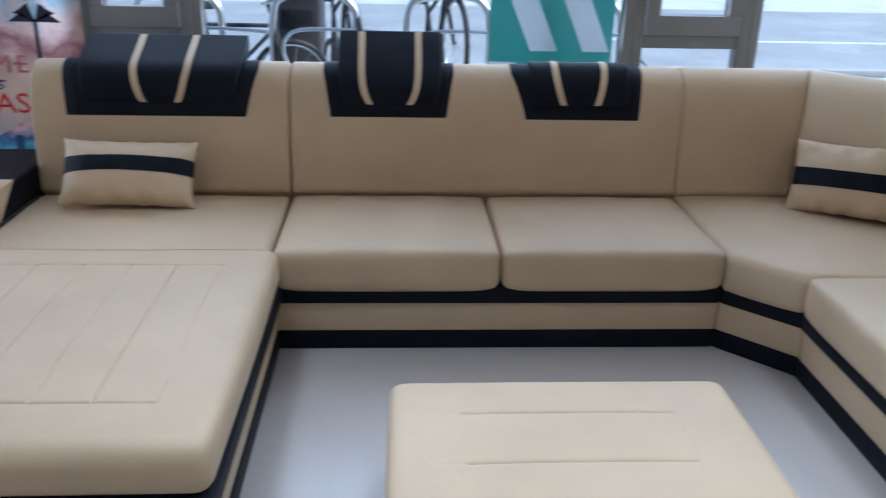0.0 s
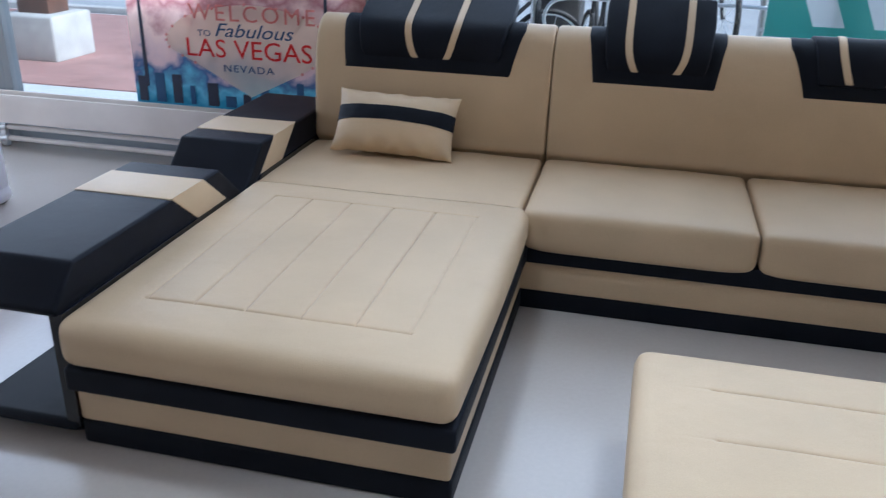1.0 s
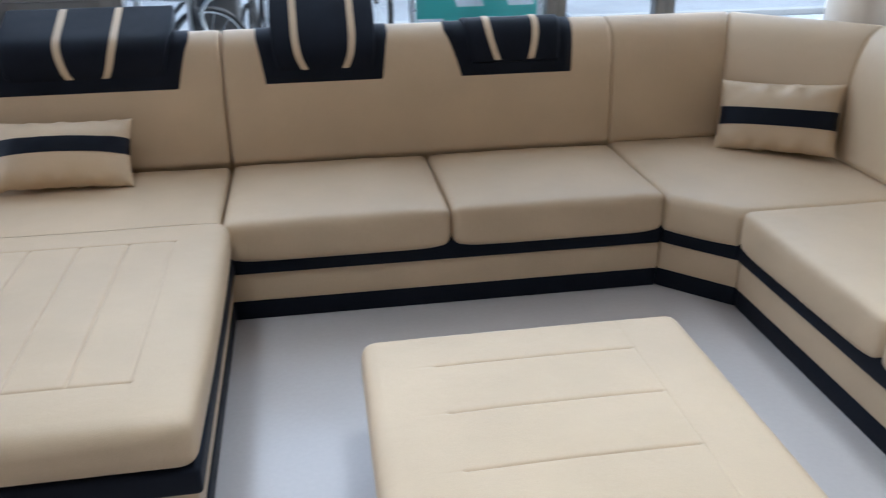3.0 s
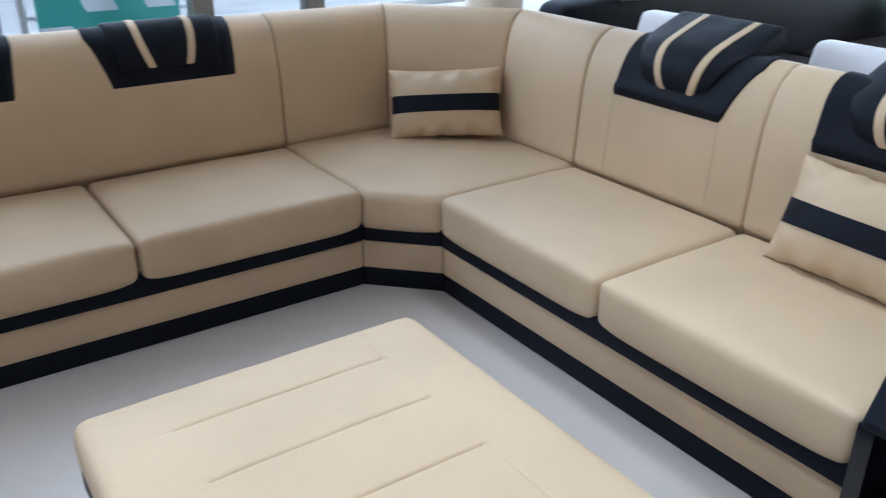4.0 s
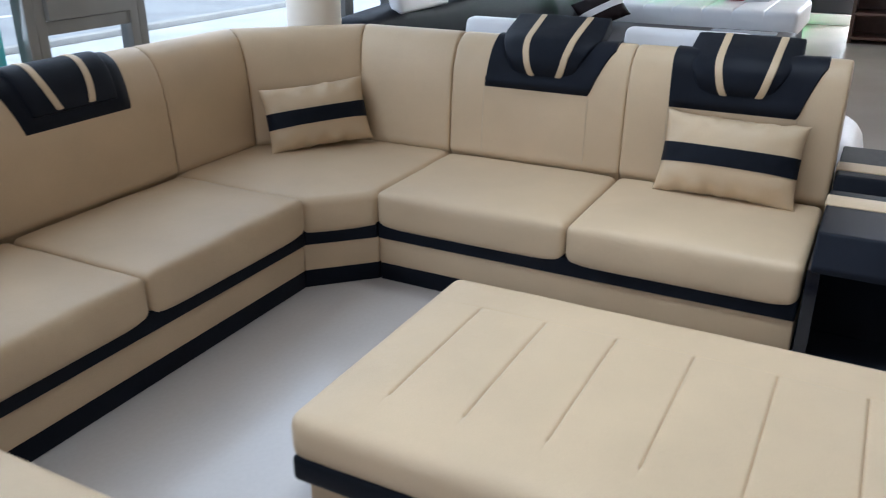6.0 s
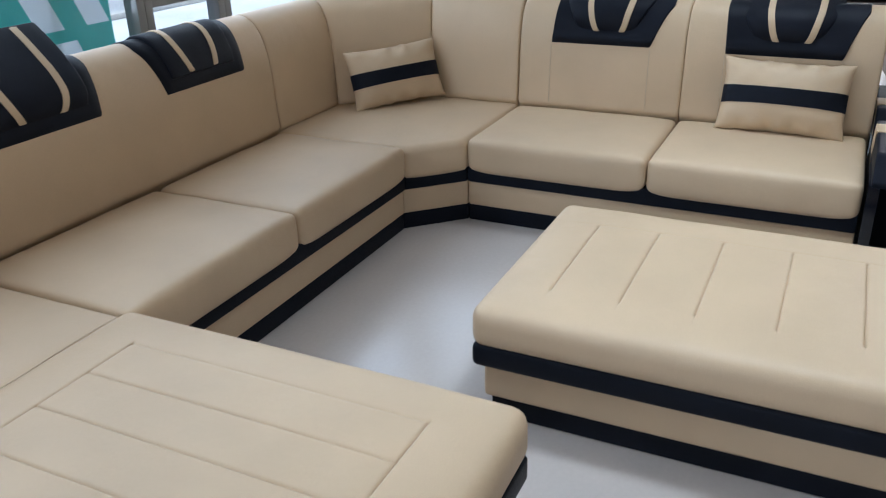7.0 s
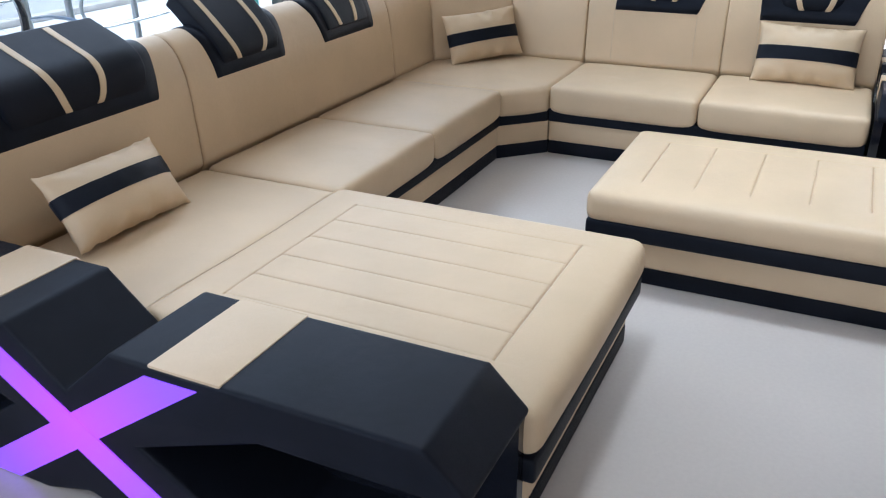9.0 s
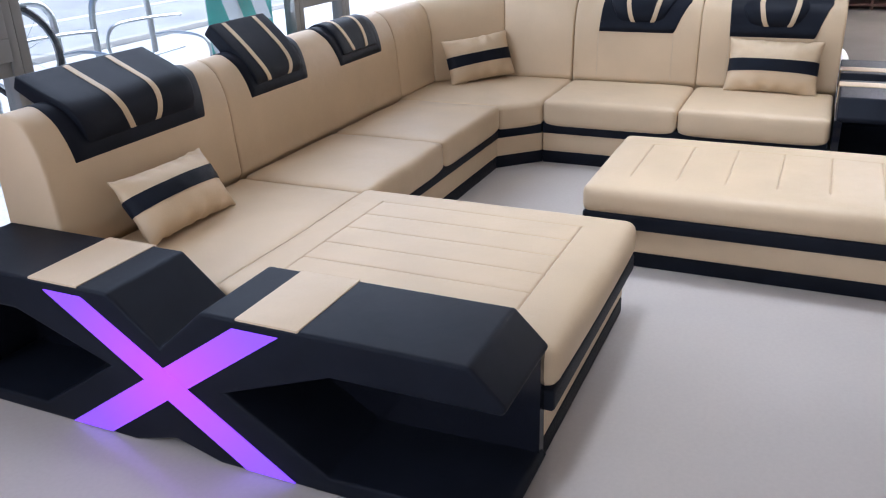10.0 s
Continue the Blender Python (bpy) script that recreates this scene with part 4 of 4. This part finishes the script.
for y0, y1 in ((-1.33, -0.765), (-2.25, -1.645)):
    part("headrest", rbox(bmesh.new(), (3.20, y0, 0.86), (3.30, y1, 1.03), 0.03, (2, 4, 2), f=lambda p: Vector((p[0] + 0.3 * (p[2] - 0.9), p[1], p[2]))), WLEATHER, bs, "white leather headrest")
for x0, x1 in ((4.05, 4.75), (5.0, 5.7)):
    part("headrest", rbox(bmesh.new(), (x0, 0.10, 0.90), (x1, 0.20, 1.16), 0.035, (4, 2, 2), f=lambda p: Vector((p[0], p[1] + 0.35 * (p[2] - 0.9), p[2]))), WLEATHER, bs, "white leather headrest")
part("armrest", rbox(bmesh.new(), (3.25, -2.80, 0.03), (4.15, -2.42, 0.56), 0.185, (4, 3, 3)), WLEATHER, bs, "rounded white leather arm")
cons = thing("console", (6.6, -1.2, 0), "low dark leather console with an inset glass tray", "console")
part("body", rbox(bmesh.new(), (5.7, -2.05, 0.0), (7.72, 0.05, 0.455), 0.05, (4, 4, 2)), DARK, cons)
part("tray", box((6.86, -1.89, 0.450), (7.60, -1.29, 0.460), 0.003), surface("grey_glass", (0.42, 0.45, 0.50), 0.08, vary=0.03, scale=4), cons, "pale grey glass tray")
part("tray_red_piece", box((6.90, -1.62, 0.459), (7.06, -1.32, 0.472), 0.002), RED, cons, "flat red piece on the tray")
band_p = thing("throw_pillow", (7.38, -0.22, 0.455), "black throw pillow with a white band", "pillow", "throw pillows")
m = Matrix.Translation((7.38, -0.22, 0.60)) @ pose(0, 0, 0, 0, 0, -60) @ pose(0, 0, 0, 62, 0, 0) @ pose(0, 0, 0, 0, 0, 25)
bmp = pillow_mesh(0.5, 0.34, 0.15, 2.0)
bmp.transform(m)
part("cover", bmp, DARK, band_p, angle=70)
bmp = pillow_mesh(0.5, 0.34, 0.15, 2.0, -0.25, 0.15, 0.004)
bmp.transform(m)
part("band", bmp, WLEATHER, band_p, "white band", angle=70)
day = thing("daybed", (8.6, -0.8, 0), "long white leather daybed with stitched channels", "sofa", "sofas behind")
DAY = [-1.98 + 0.30 * i for i in range(9)]


def day_top(p):
    z = p[2]
    if z > 0.5:
        for g in DAY[1:]:
            z -= groove(p[1] - g, 0.012, 0.008)
    return Vector((p[0], p[1], z))


part("seat_cushion", rbox(bmesh.new(), (8.0, -2.0, 0.34), (9.3, 0.4, 0.60), 0.05, (4, 6, 2), ((), fine_lines(*DAY[1:]), ()), day_top), WLEATHER, day, angle=60)
part("base", rbox(bmesh.new(), (8.05, -1.95, 0.0), (9.25, 0.38, 0.35), 0.02, (1, 1, 1)), DARK, day)
for (x, y), hgt, lab in (((8.9, -1.25), 0.14, "red gift box on the white daybed"), ((8.8, 0.05), 0.10, "red carton on the white daybed")):
    bx = thing("gift_box", (x, y, 0.60), lab, "box")
    part("carton", box((x - 0.09, y - 0.1, 0.60), (x + 0.09, y + 0.1, 0.60 + hgt), 0.006), RED, bx)
    part("lid", box((x - 0.095, y - 0.105, 0.60 + hgt * 0.72), (x + 0.095, y + 0.105, 0.602 + hgt), 0.005), RED, bx)
tag = thing("paper_bag", (8.9, -1.5, 0.60), "white paper bag standing on the daybed", "bag")
part("sack", box((8.8, -1.6, 0.60), (8.98, -1.40, 0.89), 0.01, f=lambda p: Vector((p[0], -1.5 + (p[1] + 1.5) * (1.15 - 0.9 * (p[2] - 0.60)), p[2]))), WHITE, tag)
part("handle", tube(bmesh.new(), smooth_line([(8.89, -1.55, 0.88), (8.89, -1.54, 0.95), (8.89, -1.46, 0.95), (8.89, -1.45, 0.88)], 4), 0.005, 6), WHITE, tag)
tv = thing("media_wall", (12.2, -1.0, 0), "black wall unit with a pale plinth and green light strip", "cabinet")
part("body", box((12.1, -2.3, 0.14), (12.5, 1.0 - 0.5, 2.6), 0.01), GLOSS, tv)
part("plinth", box((12.02, -2.3, 0.0), (12.5, 0.5, 0.14), 0.006), WHITE, tv, "pale plinth")
part("light_strip", tube(bmesh.new(), [(10.6, -1.72, 0.02), (12.0, -1.70, 0.02)], 0.02, 8), GREEN, tv, "green light strip on the floor")
part("light_strip", box((10.4, -1.2, 0.5), (10.43, 0.3, 0.9), 0.004), GREEN, tv, "green light panel")
rack = thing("bottle_rack", (10.7, -3.0, 0), "dark wooden bottle rack with open shelves", "shelf")
for y in (-3.9, -3.13, -2.38):
    part("upright", box((10.42, y - 0.02, 0.0), (10.85, y + 0.02, 2.1), 0.004), DARKWOOD, rack)
for i in range(8):
    part("shelf", box((10.40, -3.9, 0.05 + 0.28 * i), (10.85, -2.38, 0.08 + 0.28 * i), 0.004), DARKWOOD, rack)
part("back_panel", box((10.84, -3.92, 0.0), (10.87, -2.36, 2.1), 0.004), DARKWOOD, rack)

# ---- outside ----
structure("paving_red", box((-12, 2.3, -0.03), (-2.2, 6.0, -0.018), 0.001), REDBRICK, "reddish brick paving outside the shop", "paving")
grate = thing("floor_grate", (-2.6, 1.1, -0.03), "steel mesh grating along the window", "grate")
gb = bmesh.new()
for i in range(90):
    x = -5.2 + 4.2 * i / 89
    rbox(gb, (x, 0.88, -0.03), (x + 0.008, 1.35, -0.005), 0.001, (1, 1, 1))
for j in range(10):
    y = 0.88 + 0.05 * j
    rbox(gb, (-5.2, y, -0.03), (-1.0, y + 0.006, -0.007), 0.001, (1, 1, 1))
tagged(part("mesh_bars", gb, STEEL, grate), kind="stuff")
post = thing("post", (-5.25, 3.4, 0), "dark post on a pale stone block outside", "post")
part("stone_block", box((-5.55, 3.1, -0.03), (-4.95, 3.7, 0.40), 0.03), STONE, post)
part("shaft", box((-5.42, 3.25, 0.40), (-5.08, 3.55, 3.6), 0.01), DARKWOOD, post, "dark brown post")


def bike_rack(x, y):
    rk = thing("bike_rack", (x, y, -0.03), "bent galvanised steel bicycle stand outside the window", "bicycle stand", "bicycle stands")
    part("hoop", tube(bmesh.new(), smooth_line([(x - 0.30, y, -0.03), (x - 0.30, y, 0.6), (x - 0.29, y, 0.98), (x - 0.20, y, 1.10), (x + 0.12, y, 1.12), (x + 0.26, y, 1.05), (x + 0.30, y, 0.85), (x + 0.30, y, -0.03)], 6), 0.026, 10), STEEL, rk)
    v = y - 0.035
    part("wheel_holder", tube(bmesh.new(), smooth_line([(x + 0.62, v, 0.86), (x + 0.3, v, 0.88), (x - 0.08, v, 0.88), (x - 0.20, v, 0.82), (x - 0.22, v, 0.70), (x - 0.12, v, 0.60), (x + 0.3, v, 0.59), (x + 0.62, v, 0.60)], 6), 0.014, 8), STEEL, rk)
    part("wheel_holder", tube(bmesh.new(), smooth_line([(x + 0.30, v, 0.74), (x + 0.34, v - 0.2, 0.76), (x + 0.40, v - 0.42, 0.70), (x + 0.42, v - 0.40, 0.48), (x + 0.34, v - 0.15, 0.42), (x + 0.30, v, 0.44)], 6), 0.012, 8), STEEL, rk)
    return rk


for i in range(4):
    bike_rack(-1.05 + 0.95 * i, 2.42)


def bicycle(x, y, turn, tilt=0.0):
    bk = thing("bicycle", (x, y, -0.02), "black bicycle parked in the stands outside", "bicycle")
    c, s = math.cos(radians(turn)), math.sin(radians(turn))

    ct, st = math.cos(radians(tilt)), math.sin(radians(tilt))

    def at(u, z, v=0.0):
        u, z = -0.52 + (u + 0.52) * ct - (z - 0.32) * st, 0.32 + (u + 0.52) * st + (z - 0.32) * ct
        return Vector((x + u * c - v * s, y + u * s + v * c, z))
    for u in (-0.52, 0.52):
        ring = [at(u + 0.33 * math.cos(a * math.pi / 16), 0.32 + 0.33 * math.sin(a * math.pi / 16)) for a in range(33)]
        wheel = part("wheel", tube(bmesh.new(), ring, 0.02, 8), RUBBER, bk, "black tyre")
        part("rim", tube(bmesh.new(), [at(u + 0.30 * math.cos(a * math.pi / 16), 0.32 + 0.30 * math.sin(a * math.pi / 16)) for a in range(33)], 0.009, 6), STEEL, wheel, "steel rim")
        sp = bmesh.new()
        for k in range(14):
            a = k * math.pi / 7
            tube(sp, [at(u, 0.32), at(u + 0.30 * math.cos(a), 0.32 + 0.30 * math.sin(a))], 0.0022, 4)
        tagged(part("spokes", sp, STEEL, wheel), kind="stuff")
    fr = bmesh.new()
    for a, b in (((-0.52, 0.32), (-0.15, 0.80)), ((-0.15, 0.80), (0.36, 0.78)), ((-0.10, 0.30), (0.38, 0.74)), ((-0.10, 0.30), (-0.17, 0.92)), ((-0.52, 0.32), (-0.10, 0.30)), ((0.52, 0.32), (0.35, 0.95))):
        tube(fr, [at(*a), at(*b)], 0.017, 8)
    part("frame", fr, RUBBER, bk)
    part("saddle", rbox(bmesh.new(), (-0.13, -0.07, 0), (0.13, 0.07, 0.06), 0.028, (2, 2, 1), f=lambda p: at(p[0] - 0.18, 0.92 + p[2], p[1] * (0.5 - p[0] * 2))), RUBBER, bk)
    part("handlebar", tube(bmesh.new(), smooth_line([at(0.25, 0.98, -0.28), at(0.36, 0.99, -0.1), at(0.36, 0.99, 0.1), at(0.25, 0.98, 0.28)], 5), 0.013, 8), STEEL, bk)
    return bk


bicycle(0.82, 2.95, -78, 26)
bicycle(-0.9, 3.3, 20)
bicycle(0.05, 3.05, -76, 22)
bicycle(-0.48, 3.15, -82, 24)

board = thing("banner", (1.32, 0.92, -0.03), "teal and white standing banner with slanted bars behind the window", "banner")
part("panel", sheet([(0.98, 0.05), (1.66, 0.05), (1.66, 2.1), (0.98, 2.1)], 0.912), PRINT_WHITE, board, smooth=False)
rows = ((0.36, 0.55), (0.97, 0.52), (1.55, 0.50))
for z, h in rows:
    for shape in ([(0.98, z + h), (0.98, z), (1.21, z)], [(1.13, z + h), (1.27, z + h), (1.50, z), (1.36, z)], [(1.42, z + h), (1.66, z + h), (1.66, z), (1.645, z)]):
        part("teal_shape", sheet(shape, 0.906), TEAL, board, smooth=False)
for z0, z1 in ((0.05, 0.36), (0.91, 0.97), (1.49, 1.55), (2.05, 2.1)):
    part("teal_shape", sheet([(0.98, z0), (1.66, z0), (1.66, z1), (0.98, z1)], 0.906), TEAL, board, smooth=False)
part("foot", box((0.96, 0.86, -0.03), (1.68, 0.99, 0.055), 0.012), STEEL, board, "steel roll-up foot")
part("leg", tube(bmesh.new(), [(1.32, 0.93, 0.03), (1.32, 0.93, 2.1)], 0.012, 8), STEEL, board)
for x, y, w, h in ((-0.40, 4.2, 0.42, 0.98),):
    bn = thing("waste_bin", (x, y, -0.02), "dark grey metal waste bin outside", "bin")
    part("body", box((x - w / 2, y - 0.25, -0.02), (x + w / 2, y + 0.25, h), 0.03), RUBBER, bn)
    part("lid", box((x - w / 2 - 0.02, y - 0.27, h), (x + w / 2 + 0.02, y + 0.27, h + 0.06), 0.02), STEEL, bn, "steel lid")
    part("opening", box((x - w / 3, y - 0.262, h - 0.28), (x + w / 3, y - 0.249, h - 0.12), 0.004), GLOSS, bn, "dark slot")
structure("kerb", box((-60, 6.1, -0.03), (60, 6.25, 0.05), 0.012), STONE, "pale stone kerb along the street", "kerb")
structure("road_line", box((2.6, 9.0, -0.02), (60, 9.2, -0.014), 0.001), WHITE, "white painted line on the street", "road marking")
far = thing("building", (0, 26, 0), "pale facade across the street with rows of windows", "building")
part("wall", box((-30, 26, -0.2), (40, 30, 12), 0.02), WALL, far)
for i in range(14):
    for j in range(3):
        x, z = -28 + 4.8 * i, 1.0 + 3.6 * j
        w = part("window", box((x, 25.97, z), (x + 2.4, 26.02, z + 2.0), 0.01), GLOSS, far, "dark window")
        part("sill", box((x - 0.1, 25.85, z - 0.12), (x + 2.5, 26.0, z), 0.01), STONE, w, "pale sill")
